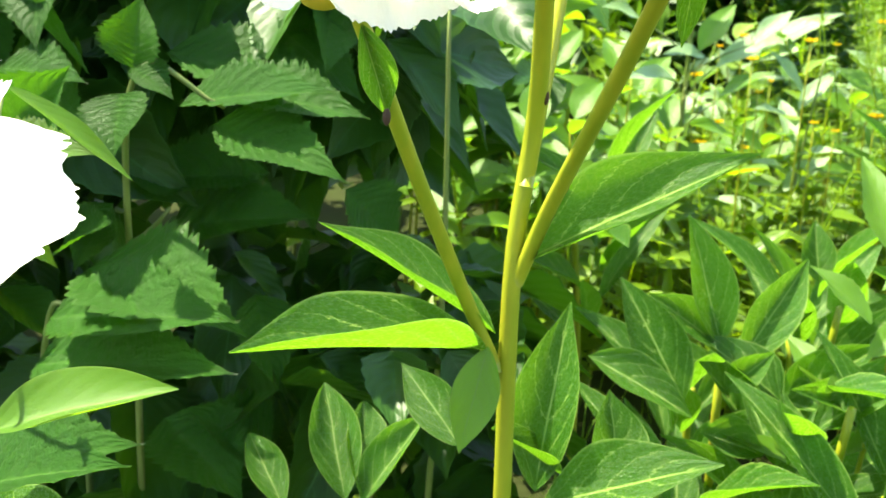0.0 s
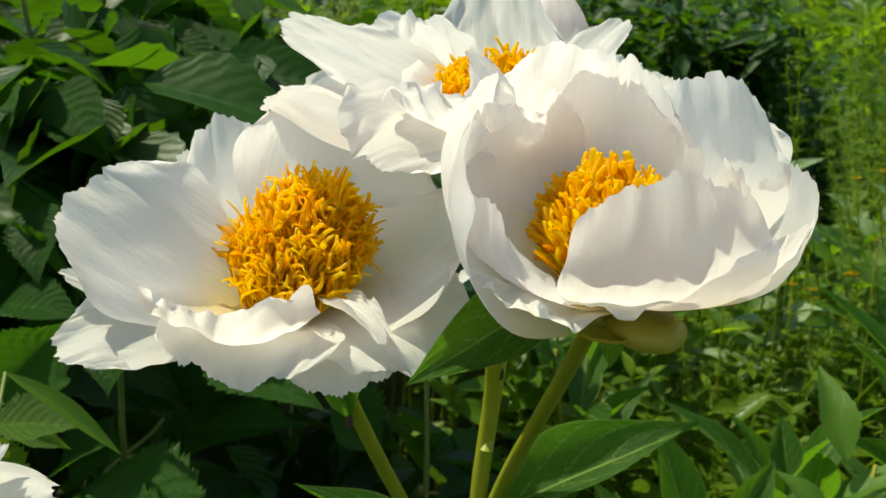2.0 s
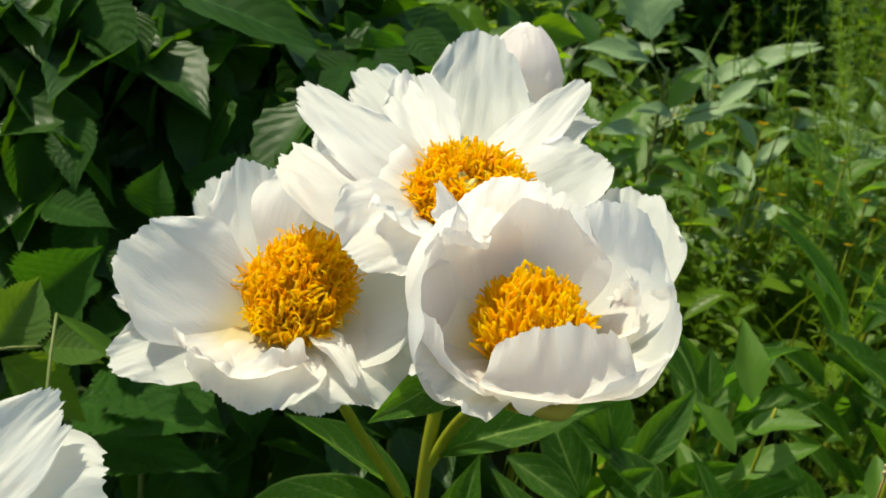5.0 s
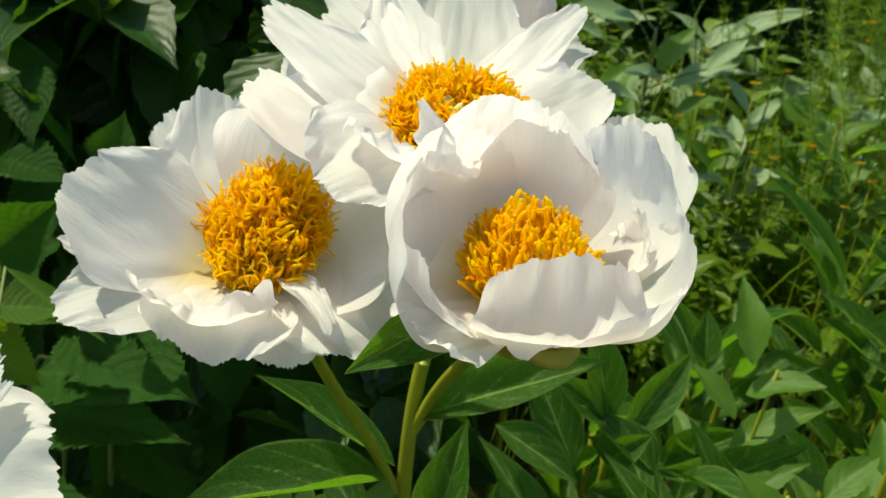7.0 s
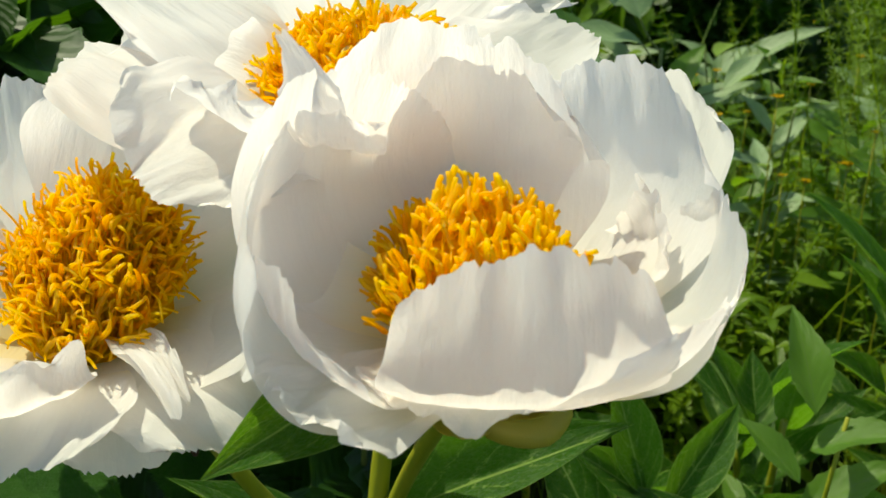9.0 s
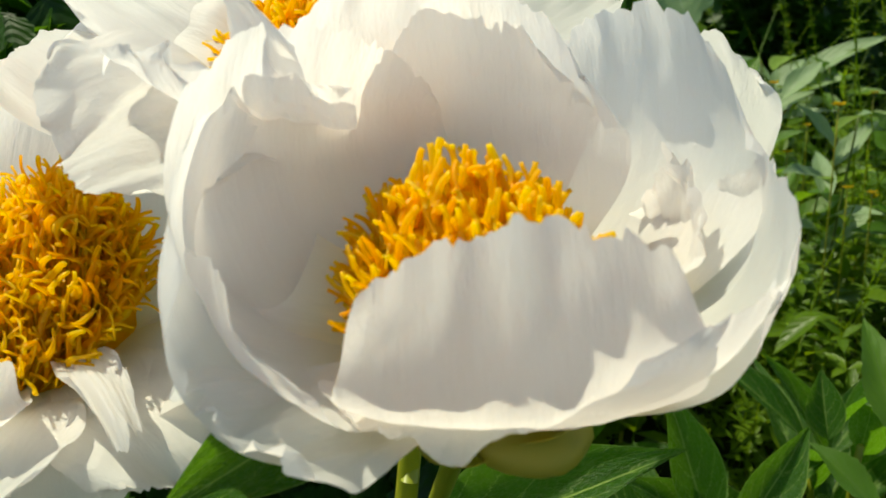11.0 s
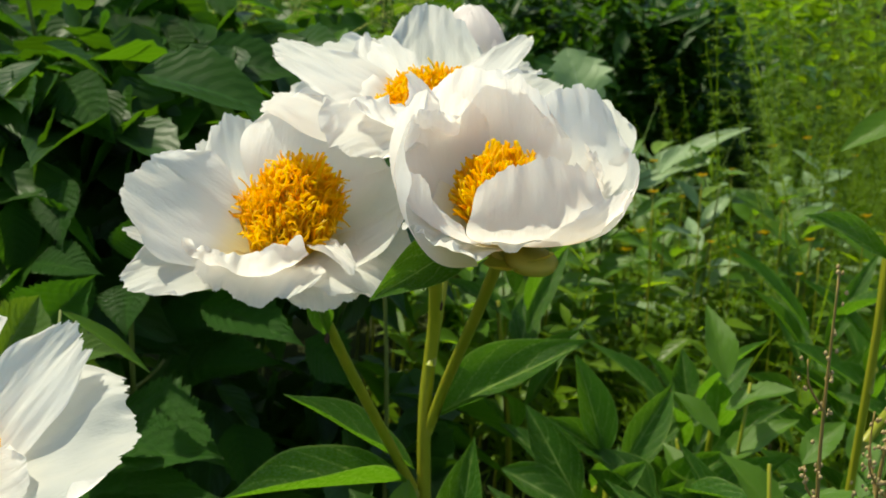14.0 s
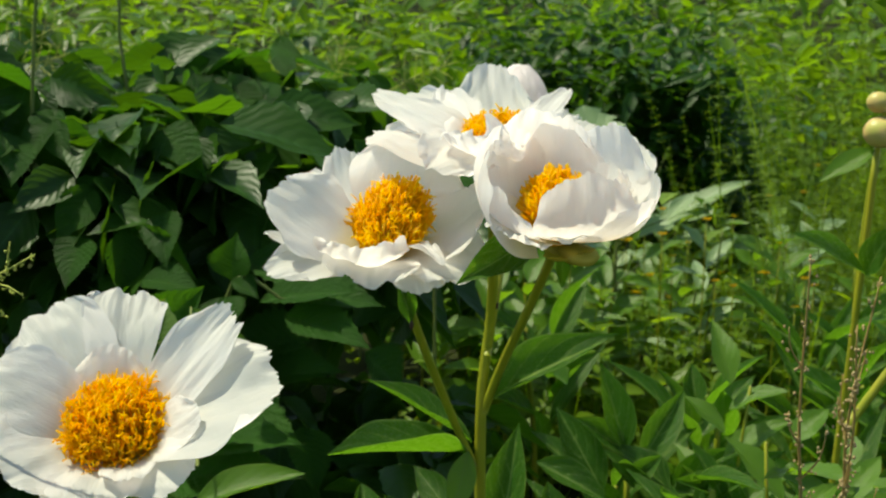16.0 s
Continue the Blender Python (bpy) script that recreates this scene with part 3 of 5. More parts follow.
part("sepal", mesh_of("sepal", *ball((0.049, -0.159, 0.7748), (0.0130, 0.0060), 12, 20, (0.15, -0.1, 1), 0.10)), M_SEPAL, peony, "yellow-green cupped sepal under the flower")
flower(peony, "loose white flower with long ragged petals", (0.000, -0.086, 0.820), (-0.06, -0.34, 0.93), T_PETALS, (900, 0.0285, 0.020, 0.22, 0.75, (0.004, 0.002, 0.001)), 37)


def half_open_bud(plant, base, axis, seed):
    head = part("bud", mesh_of("bud", *ball((0, 0, 0), (0.008, 0.006), 7, 12)), M_SEPAL, plant, "half-open blush-pink bud", where=Matrix.Translation(base) @ flower_turn(axis))
    for k, phi in enumerate((0, 75, 140, 215, 290)):
        c, w = math.cos(radians(phi)), math.sin(radians(phi))
        ob = new("petal", petal_mesh((0.004 * c, 0.004 * w, 0), (0.023 * c, 0.023 * w, 0.028), (0.005 * c, 0.005 * w, 0.056), (-c, -w, 0.1), 0.048, seed + k, 1.1, 0.05, 0.35, 0.5))
        ob.data.materials.append(M_PINK)
        ob.parent = head


half_open_bud(peony, (0.023, 0.076, 0.803), (0.0, 0.1, 1.0), 5.3)
stalk("flower_stem", [(0.003, 0.001, 0.64), (0.016, 0.045, 0.74), (0.023, 0.076, 0.801)], (0.0035, 0.0030), M_STEM, peony, "slim yellow-green flower stem", 14, 8)

# leaves of the stalk: base, tip, width
MAIN_LEAVES = [
    (-0.006, -0.004, 0.566, -0.092, -0.001, 0.617, 0.022),
    (-0.010, -0.010, 0.560, -0.113, -0.096, 0.599, 0.036),
    (0.002, 0.000, 0.602, 0.105, -0.007, 0.665, 0.031),
    (0.024, 0.040, 0.444, 0.037, 0.070, 0.549, 0.035),
    (-0.009, -0.010, 0.562, -0.020, -0.030, 0.514, 0.021),
    (-0.019, 0.020, 0.484, -0.054, 0.050, 0.515, 0.024),
    (0.028, 0.030, 0.442, 0.115, -0.000, 0.497, 0.038),
    (0.077, 0.080, 0.427, 0.068, 0.100, 0.477, 0.032),
    (-0.004, 0.010, 0.503, 0.043, 0.060, 0.439, 0.022),
    (0.028, -0.125, 0.776, -0.025, -0.172, 0.757, 0.023),
    (0.044, -0.118, 0.772, 0.048, -0.090, 0.729, 0.009),
    (-0.064, -0.086, 0.730, -0.055, -0.072, 0.692, 0.013),
]
FACES = [(0.1, -0.08, 1), (-0.1, -0.06, 1), (0.05, -0.42, 0.85), (-0.35, -0.75, 0.6), (0, -1, 0.3), (0, -0.7, 0.7), (-0.1, -0.5, 1), (0.1, -0.8, 0.5), (0, -0.3, 1), (0.1, -0.75, 0.6), (0, -1, 0), (0.4, -0.9, 0)]
for k, (bx, by, bz, tx, ty, tz, w) in enumerate(MAIN_LEAVES):
    add_leaf(peony, (bx, by, bz), (tx, ty, tz), w * (1.18 if k < 3 else 1.10), M_LIME if k == 4 else M_PEONY, FACES[k], fold=(0.7, 0.75, 0.75)[k] if k < 3 else 0.25 if k == 4 else 0.5, arch=0.06, wave=0.06, across=6, along=16, fat=0.45, sharp=1.1, seed=k * 0.7)

# ---- the second peony in front ----
N_PETALS = [
    (-0.238, -0.165, 0.646, -0.242, -0.142, 0.695, -0.245, -0.106, 0.722, (0.15, -1, 0.5), 0.056, 0.35, 0.10, 0.12, 0.30, 0.95),
    (-0.232, -0.168, 0.645, -0.197, -0.170, 0.690, -0.165, -0.155, 0.728, (-0.45, -0.9, 0.35), 0.046, 0.45, 0.10, 0.10, 0.42, 0.75),
    (-0.228, -0.172, 0.643, -0.180, -0.188, 0.678, -0.130, -0.190, 0.700, (-0.5, -0.36, 0.80), 0.098, 0.30, 0.10, 0.16, 0.34, 0.78),
    (-0.228, -0.176, 0.645, -0.196, -0.196, 0.665, -0.176, -0.208, 0.682, (-0.5, -0.7, 0.8), 0.044, 0.40, 0.05, 0.36),
    (-0.230, -0.178, 0.642, -0.205, -0.208, 0.648, -0.186, -0.226, 0.642, (-0.2, -0.6, 1), 0.052, 0.30, 0.07, 0.26),
    (-0.235, -0.180, 0.641, -0.220, -0.212, 0.646, -0.214, -0.234, 0.650, (0, -0.3, 1), 0.034, 0.50, 0.08, 0.36),
    (-0.240, -0.180, 0.641, -0.240, -0.215, 0.641, -0.238, -0.248, 0.632, (0, -0.5, 1), 0.062, 0.30, 0.06, 0.18),
    (-0.246, -0.178, 0.642, -0.272, -0.205, 0.650, -0.292, -0.225, 0.650, (0.2, -0.5, 1), 0.068, 0.30, 0.06, 0.18),
    (-0.248, -0.174, 0.643, -0.285, -0.186, 0.674, -0.318, -0.180, 0.680, (0.3, -0.9, 0.7), 0.072, 0.25, 0.06, 0.18),
    (-0.246, -0.168, 0.645, -0.274, -0.152, 0.692, -0.302, -0.122, 0.708, (0.2, -1, 0.6), 0.070, 0.25, 0.07, 0.18),
    (-0.240, -0.168, 0.645, -0.242, -0.158, 0.675, -0.238, -0.150, 0.700, (0, -1, 0.5), 0.054, 0.40, 0.05, 0.30),
]
N_BASE = Vector((-0.238, -0.168, 0.639))
peony_front = thing("peony_plant", (-0.23, -0.14, 0.0), "white peony with one open flower on a separate stalk", "peony", "peonies")
stalk("stem", [(-0.19, -0.09, -0.02), (-0.195, -0.11, 0.3), (-0.225, -0.14, 0.53), (-0.238, -0.165, 0.636)], (0.0055, 0.0040), M_STEM, peony_front, "yellow-green stem", 20, 10)
flower(peony_front, "open white flower with a broad orange centre", N_BASE, (-0.08, -0.52, 0.85), N_PETALS, (1350, 0.035, 0.030, 0.08, 0.75, (0.007, 0.002, 0.016)), 51)
N_LEAVES = [
    (-0.204, -0.120, 0.570, -0.124, -0.130, 0.602, 0.026),
    (-0.225, -0.020, 0.680, -0.172, -0.020, 0.639, 0.010),
    (-0.200, -0.120, 0.560, -0.300, -0.180, 0.590, 0.034),
    (-0.198, -0.115, 0.540, -0.150, -0.220, 0.560, 0.034),
]
for k, (bx, by, bz, tx, ty, tz, w) in enumerate(N_LEAVES):
    add_leaf(peony_front, (bx, by, bz), (tx, ty, tz), w * 1.1, M_LIME if k < 2 else M_PEONY, (0.1, -0.3, 1), fold=0.5, arch=0.1, wave=0.05, across=6, along=16, fat=0.45, seed=k * 1.3)
stalk("leaf_stalk", [(-0.200, -0.12, 0.60), (-0.215, -0.06, 0.66), (-0.225, -0.02, 0.680)], (0.0013, 0.0009), M_STEM_DARK, peony_front, "", 10, 6)

# ---- low peony shoots ----
RIGHT_LEAVES = [
    (0.160, 0.220, 0.449, 0.129, 0.240, 0.538, 0.034),
    (0.176, 0.220, 0.436, 0.223, 0.260, 0.501, 0.034),
    (0.136, 0.200, 0.413, 0.088, 0.240, 0.487, 0.040),
    (0.161, 0.220, 0.446, 0.105, 0.220, 0.485, 0.030),
    (0.164, 0.200, 0.424, 0.193, 0.200, 0.456, 0.023),
    (0.219, 0.240, 0.389, 0.274, 0.220, 0.457, 0.037),
    (0.320, 0.240, 0.377, 0.202, 0.180, 0.439, 0.044),
    (0.066, 0.200, 0.444, 0.139, 0.180, 0.412, 0.033),
    (0.248, 0.300, 0.465, 0.242, 0.320, 0.508, 0.026),
    (0.152, 0.200, 0.388, 0.199, 0.200, 0.372, 0.032),
    (0.211, 0.220, 0.406, 0.232, 0.200, 0.411, 0.032),
    (0.307, 0.240, 0.356, 0.234, 0.200, 0.333, 0.050),
    (0.170, 0.210, 0.414, 0.142, 0.200, 0.445, 0.022),
]
LEFT_LEAVES = [
    (-0.085, 0.060, 0.414, -0.104, 0.105, 0.466, 0.031),
    (-0.075, 0.060, 0.417, -0.080, 0.110, 0.452, 0.026),
    (-0.075, 0.060, 0.413, -0.040, 0.075, 0.466, 0.026),
    (-0.122, 0.060, 0.405, -0.148, 0.090, 0.436, 0.023),
]


def shoot(root, top, label):
    ob = thing("peony_shoot", (root[0], root[1], 0.0), label, "peony", "peony shoots")
    stalk("stem", [(root[0], root[1], -0.02), ((root[0] + top[0]) / 2 + 0.01, (root[1] + top[1]) / 2, top[2] * 0.5), top], (0.005, 0.003), M_STEM, ob, "", 12, 8)
    return ob


low = shoot((0.17, 0.24), (0.162, 0.215, 0.43), "flowerless peony shoot with glossy lance-shaped leaves")
for k, (bx, by, bz, tx, ty, tz, w) in enumerate(RIGHT_LEAVES):
    add_leaf(low, (bx, by, bz), (tx, ty, tz), w, M_PEONY, (0.25 * math.sin(k * 2.1), -0.55, 0.8), fold=0.6, arch=0.08, wave=0.04, across=5, along=14, fat=0.42, seed=k * 0.9)
low = shoot((-0.08, 0.08), (-0.078, 0.062, 0.415), "young peony shoot with upright glossy leaves")
for k, (bx, by, bz, tx, ty, tz, w) in enumerate(LEFT_LEAVES):
    add_leaf(low, (bx, by, bz), (tx, ty, tz), w, M_PEONY, (0.3 * math.sin(k * 2.1), -0.4, 0.9), fold=0.7, arch=0.05, wave=0.05, across=5, along=14, fat=0.5, sharp=0.8, seed=k * 0.9)

rng = np.random.default_rng(5)
for k in range(22):
    x, y = 0.10 + 0.52 * rng.random(), -0.06 + 0.62 * rng.random()
    z = 0.35 + 0.10 * rng.random() - 0.25 * max(0, 0.12 - y)
    ob = shoot((x, y), (x + rng.normal(0, 0.03), y + rng.normal(0, 0.02), z), "flowerless peony shoot with glossy lance-shaped leaves")
    for j in range(11):
        a = j * 2.4 + rng.normal(0, 0.3)
        q = 0.55 + 0.45 * j / 10
        base = Vector((x + 0.012 * math.cos(a), y + 0.012 * math.sin(a), z * q))
        rise = 0.03 + 0.10 * q * rng.random()
        long = 0.065 + 0.050 * rng.random()
        tip = base + Vector((math.cos(a) * long, math.sin(a) * long, rise))
        add_leaf(ob, base, tip, 0.024 + 0.014 * rng.random(), M_PEONY, (0.2 * math.cos(a), -0.3 + 0.2 * math.sin(a), 1), fold=0.6, arch=0.20, wave=0.05, across=3, along=10, fat=0.42, seed=k + j * 0.3)

# ---- bud stalk and dock by the path's side ----
budded = thing("peony_bud_stalk", (0.32, 0.06, 0.0), "peony stalk with green seed pods and a white flower", "peony")
stalk("stem", [(0.33, 0.08, -0.02), (0.318, 0.07, 0.4), (0.312, 0.06, 0.62), (0.309, 0.06, 0.806)], (0.0036, 0.0026), M_STEM, budded, "", 20, 8)
stalk("flower_stem", [(0.314, 0.06, 0.60), (0.310, 0.066, 0.74), (0.314, 0.066, 0.845), (0.319, 0.064, 0.902)], (0.0026, 0.0020), M_STEM, budded, "", 16, 8)
for place, size in (((0.310, 0.058, 0.8175), (0.0146, 0.0126)), ((0.306, 0.063, 0.8405), (0.0094, 0.0086)), ((0.321, 0.063, 0.915), (0.0170, 0.0150))):
    pod = part("seed_pod", mesh_of("seed_pod", *ball(place, size, 14, 20, (0.1, -0.1, 1), 0.16)), M_BUD, budded, "round yellow-green peony bud")
for base, tip, w in (((0.307, 0.060, 0.803), (0.262, 0.048, 0.778), 0.019), ((0.312, 0.055, 0.700), (0.236, 0.020, 0.743), 0.030), ((0.312, 0.055, 0.700), (0.322, 0.030, 0.750), 0.026), ((0.313, 0.06, 0.66), (0.38, 0.0, 0.70), 0.034), ((0.316, 0.064, 0.885), (0.276, 0.055, 0.922), 0.018)):
    add_leaf(budded, base, tip, w, M_LIME if w < 0.02 else M_PEONY, (0, -0.6, 1), fold=0.35, arch=0.12, wave=0.04, across=4, along=12)
stalk("flower_stem", [(0.316, 0.065, 0.55), (0.39, 0.075, 0.68), (0.423, 0.070, 0.775)], (0.004, 0.0032), M_STEM, budded, "", 12, 8)
flower(budded, "white flower at the edge of the bed", (0.423, 0.070, 0.780), (-0.1, -0.4, 0.9), [(a + 0.423, b + 0.155, c - 0.032, d + 0.423, e + 0.155, f - 0.032, g + 0.423, h + 0.155, i - 0.032, *more) for a, b, c, d, e, f, g, h, i, *more in T_PETALS], (160, 0.026, 0.026, 0.0, 0.4, (0, 0, 0.002)), 83)


def dock(root, top, lean, seed):
    """A seeding weed: a thin branching stalk with whorls of small brown seeds, and a few ragged leaves."""
    rng = np.random.default_rng(seed)
    ob = thing("dock_plant", (root[0], root[1], 0.0), "seeding dock stalk with small brown seeds", "weed", "docks")
    line = [(root[0], root[1], -0.02), ((root[0] * 2 + top[0]) / 3 - lean, root[1], top[2] * 0.35), ((root[0] + 2 * top[0]) / 3 + lean, (root[1] + top[1]) / 2, top[2] * 0.7), ((root[0] + 5 * top[0]) / 6 - lean * 0.5, top[1], top[2] * 0.87), top]
    stalk("stem", line, (0.0022, 0.0005), M_DOCK, ob, "reddish-brown stalk", 28, 6)
    path = bezier(line, 70)
    twigs = [path[30:]]
    for k in range(5):
        p = path[30 + 6 * k + int(rng.integers(0, 4))]
        a = rng.uniform(0, math.tau)
        long = rng.uniform(0.03, 0.07) * (1.1 - 0.12 * k)
        end = p + Vector((math.cos(a) * long * 0.45, math.sin(a) * long * 0.3, long))
        twig = [p, (p + end) / 2 + Vector((math.cos(a), math.sin(a), 0)) * long * 0.12, end]
        stalk("twig", twig, (0.0007, 0.0004), M_DOCK, ob, "", 9, 5)
        twigs.append(bezier(twig, max(8, int(long / 0.0045))))
    pieces = []
    for way in twigs:
        gap = 0
        for p in way:
            gap -= 1
            if gap > 0:
                continue
            gap = int(rng.integers(1, 4))
            for _ in range(int(rng.integers(1, 6))):
                a = rng.uniform(0, math.tau)
                q = rng.uniform(0.0010, 0.0040)
                pieces.append(ball(p + Vector((math.cos(a) * q, math.sin(a) * q, rng.uniform(-0.003, 0.003))), (rng.uniform(0.0006, 0.0012), 0.0012), 4, 5))
    part("seed_spike", mesh_of("seed_spike", *merged(pieces)), M_SEED, ob, "clusters of tiny brown seeds", "stuff")
    for k in range(7):
        p = path[16 + 5 * k]
        a = rng.uniform(0, math.tau)
        long = rng.uniform(0.015, 0.045)
        add_leaf(ob, p, p + Vector((math.cos(a) * long, math.sin(a) * long, rng.uniform(-0.01, 0.02))), 0.010 + 0.08 * long, M_LIME, fold=0.4, arch=0.35, wave=0.30, across=3, along=14, seed=k + seed)


dock((0.235, -0.17), (0.182, -0.188, 0.785), 0.006, 1)
dock((0.220, -0.15), (0.232, -0.170, 0.770), 0.010, 2)
dock((0.240, -0.16), (0.218, -0.180, 0.742), -0.008, 3)

rng = np.random.default_rng(31)
for k in range(15):
    x, y = rng.uniform(0.25, 0.60), rng.uniform(-0.12, 0.22)
    ob = thing("leafy_weed", (x, y, 0.0), "bright green weed with toothed leaves", "weed", "leafy weeds")
    top = 0.44 + 0.16 * rng.random()
    stalk("stem", [(x, y, -0.02), (x + 0.01, y, top * 0.5), (x + rng.normal(0, 0.02), y, top)], (0.003, 0.0014), M_STEM, ob, "", 10, 6)
    for j in range(12):
        a = j * 2.4 + rng.normal(0, 0.4)
        base = Vector((x, y, top * (0.45 + 0.05 * j)))
        long = (0.075 + 0.03 * rng.random()) * (1.1 - 0.05 * j)
        tip = base + Vector((math.cos(a) * long, math.sin(a) * long, 0.02 + 0.03 * rng.random()))
        add_leaf(ob, base, tip, 0.020 + 0.010 * rng.random(), M_LIME, (0, -0.2, 1), fold=0.3, arch=0.2, wave=0.08, teeth=9, tooth=0.2, across=3, along=18, fat=0.42, seed=j)

rng = np.random.default_rng(77)
for k in range(16):
    x, y = rng.uniform(-0.14, 0.30), rng.uniform(0.80, 1.30)
    ob = thing("leafy_weed", (x, y, land(x, y)), "bright green weed with toothed leaves", "weed", "leafy weeds")
    top = 0.36 + 0.12 * rng.random()
    stalk("stem", [(x, y, land(x, y) - 0.02), (x + 0.01, y, top * 0.5), (x + rng.normal(0, 0.02), y, top)], (0.003, 0.0014), M_STEM, ob, "", 10, 6)
    for j in range(12):
        a = j * 2.4 + rng.normal(0, 0.4)
        base = Vector((x, y, top * (0.45 + 0.05 * j)))
        long = (0.085 + 0.04 * rng.random()) * (1.1 - 0.04 * j)
        tip = base + Vector((math.cos(a) * long, math.sin(a) * long, 0.02 + 0.03 * rng.random()))
        add_leaf(ob, base, tip, 0.032 + 0.014 * rng.random(), M_LIME, (0, -0.2, 1), fold=0.3, arch=0.25, wave=0.08, across=3, along=10, fat=0.42, seed=j)

for k in range(24):
    x, y = rng.uniform(0.28, 0.95), rng.uniform(0.80, 1.60)
    pale_one = k % 3 == 0
    ob = thing("leafy_weed", (x, y, land(x, y)), "weed with broad pale green leaves" if pale_one else "bright green weed with broad leaves", "weed", "leafy weeds")
    top = 0.34 + 0.16 * rng.random() - 0.12 * (y - 0.95)
    stalk("stem", [(x, y, land(x, y) - 0.02), (x + 0.01, y, top * 0.5), (x + rng.normal(0, 0.02), y, top)], (0.003, 0.0014), M_STEM_DARK, ob, "", 10, 6)
    for j in range(11):
        a = j * 2.4 + rng.normal(0, 0.4)
        base = Vector((x, y, top * (0.45 + 0.05 * j)))
        long = (0.065 + 0.06 * rng.random()) * (1.1 - 0.04 * j)
        tip = base + Vector((math.cos(a) * long, math.sin(a) * long, 0.01 + 0.04 * rng.random()))
        add_leaf(ob, base, tip, 0.026 + 0.016 * rng.random(), M_PALE if pale_one else M_LIME, (0, -0.2, 1), fold=0.3, arch=0.25, wave=0.08, across=3, along=10, fat=0.42, seed=j)

for k in range(12):
    x, y = rng.uniform(-1.1, -0.05), rng.uniform(1.15, 1.9)
    ob = thing("leafy_weed", (x, y, land(x, y)), "bright green weed with broad leaves", "weed", "leafy weeds")
    top = 0.50 + 0.12 * rng.random()
    stalk("stem", [(x, y, land(x, y) - 0.02), (x + 0.02, y, top * 0.5), (x + rng.normal(0, 0.03), y, top)], (0.003, 0.0014), M_STEM_DARK, ob, "", 10, 6)
    for j in range(13):
        a = j * 2.4 + rng.normal(0, 0.4)
        base = Vector((x, y, top * (0.42 + 0.045 * j)))
        long = (0.10 + 0.05 * rng.random()) * (1.1 - 0.04 * j)
        tip = base + Vector((math.cos(a) * long, math.sin(a) * long, 0.02 + 0.05 * rng.random()))
        add_leaf(ob, base, tip, 0.034 + 0.018 * rng.random(), M_LIME, (0, -0.3, 1), fold=0.3, arch=0.25, wave=0.08, across=3, along=10, fat=0.42, seed=j)

# ---- goatsbeard bush ----
bush = thing("goatsbeard_bush", (-0.35, 0.5, 0.0), "dense goatsbeard bush with pleated serrated leaves", "bush")
ARUNCUS = [
    (-0.186, 0.180, 0.602, -0.099, 0.150, 0.580, 0.052),
    (-0.213, 0.200, 0.606, -0.108, 0.180, 0.627, 0.044),
    (-0.181, 0.200, 0.617, -0.091, 0.200, 0.605, 0.050),
    (-0.238, 0.170, 0.622, -0.233, 0.130, 0.593, 0.039),
    (-0.235, 0.180, 0.635, -0.207, 0.170, 0.619, 0.026),
    (-0.237, 0.190, 0.631, -0.232, 0.200, 0.676, 0.040),
    (-0.314, 0.250, 0.681, -0.301, 0.200, 0.637, 0.040),
    (-0.276, 0.180, 0.495, -0.156, 0.120, 0.486, 0.082),
    (-0.291, 0.150, 0.473, -0.158, 0.105, 0.503, 0.068),
    (-0.304, 0.150, 0.438, -0.157, 0.090, 0.476, 0.066),
    (-0.300, 0.050, 0.418, -0.191, 0.020, 0.471, 0.060),
    (-0.262, -0.060, 0.490, -0.170, -0.062, 0.516, 0.062),
]
ARUNCUS_INNER = [
    (-0.298, 0.200, 0.501, -0.252, 0.180, 0.531, 0.041),
    (-0.115, 0.280, 0.526, -0.074, 0.280, 0.478, 0.052),
    (-0.188, 0.300, 0.425, -0.164, 0.260, 0.363, 0.053),
    (-0.250, 0.300, 0.614, -0.108, 0.280, 0.586, 0.061),
    (-0.189, 0.330, 0.642, -0.106, 0.300, 0.587, 0.068),
    (-0.251, 0.250, 0.337, -0.179, 0.200, 0.299, 0.074),
    (-0.074, 0.300, 0.340, -0.157, 0.300, 0.387, 0.073),
    (-0.169, 0.260, 0.304, -0.230, 0.240, 0.350, 0.067),
    (-0.267, 0.220, 0.528, -0.291, 0.200, 0.484, 0.039),
    (-0.238, 0.300, 0.512, -0.291, 0.280, 0.530, 0.051),
    (-0.259, 0.140, 0.600, -0.295, 0.100, 0.584, 0.036),
    (-0.326, 0.200, 0.625, -0.264, 0.180, 0.623, 0.039),
    (-0.250, 0.290, 0.482, -0.136, 0.270, 0.504, 0.078),
    (-0.177, 0.320, 0.519, -0.289, 0.300, 0.509, 0.072),
]
for k, (bx, by, bz, tx, ty, tz, w) in enumerate(ARUNCUS + ARUNCUS_INNER):
    face = (0.35 * math.sin(k * 1.9), -0.40, 1.0) if k != 11 else (0.1, 0.0, 1.0)
    add_leaf(bush, (bx, by, bz), (tx, ty, tz), w, M_ARUNCUS, face, fold=0.30, arch=0.14, wave=0.04, teeth=24, tooth=0.28, pleat=0.090, ribs=11, across=6, along=60, fat=0.36, sharp=1.55, seed=k * 0.6)
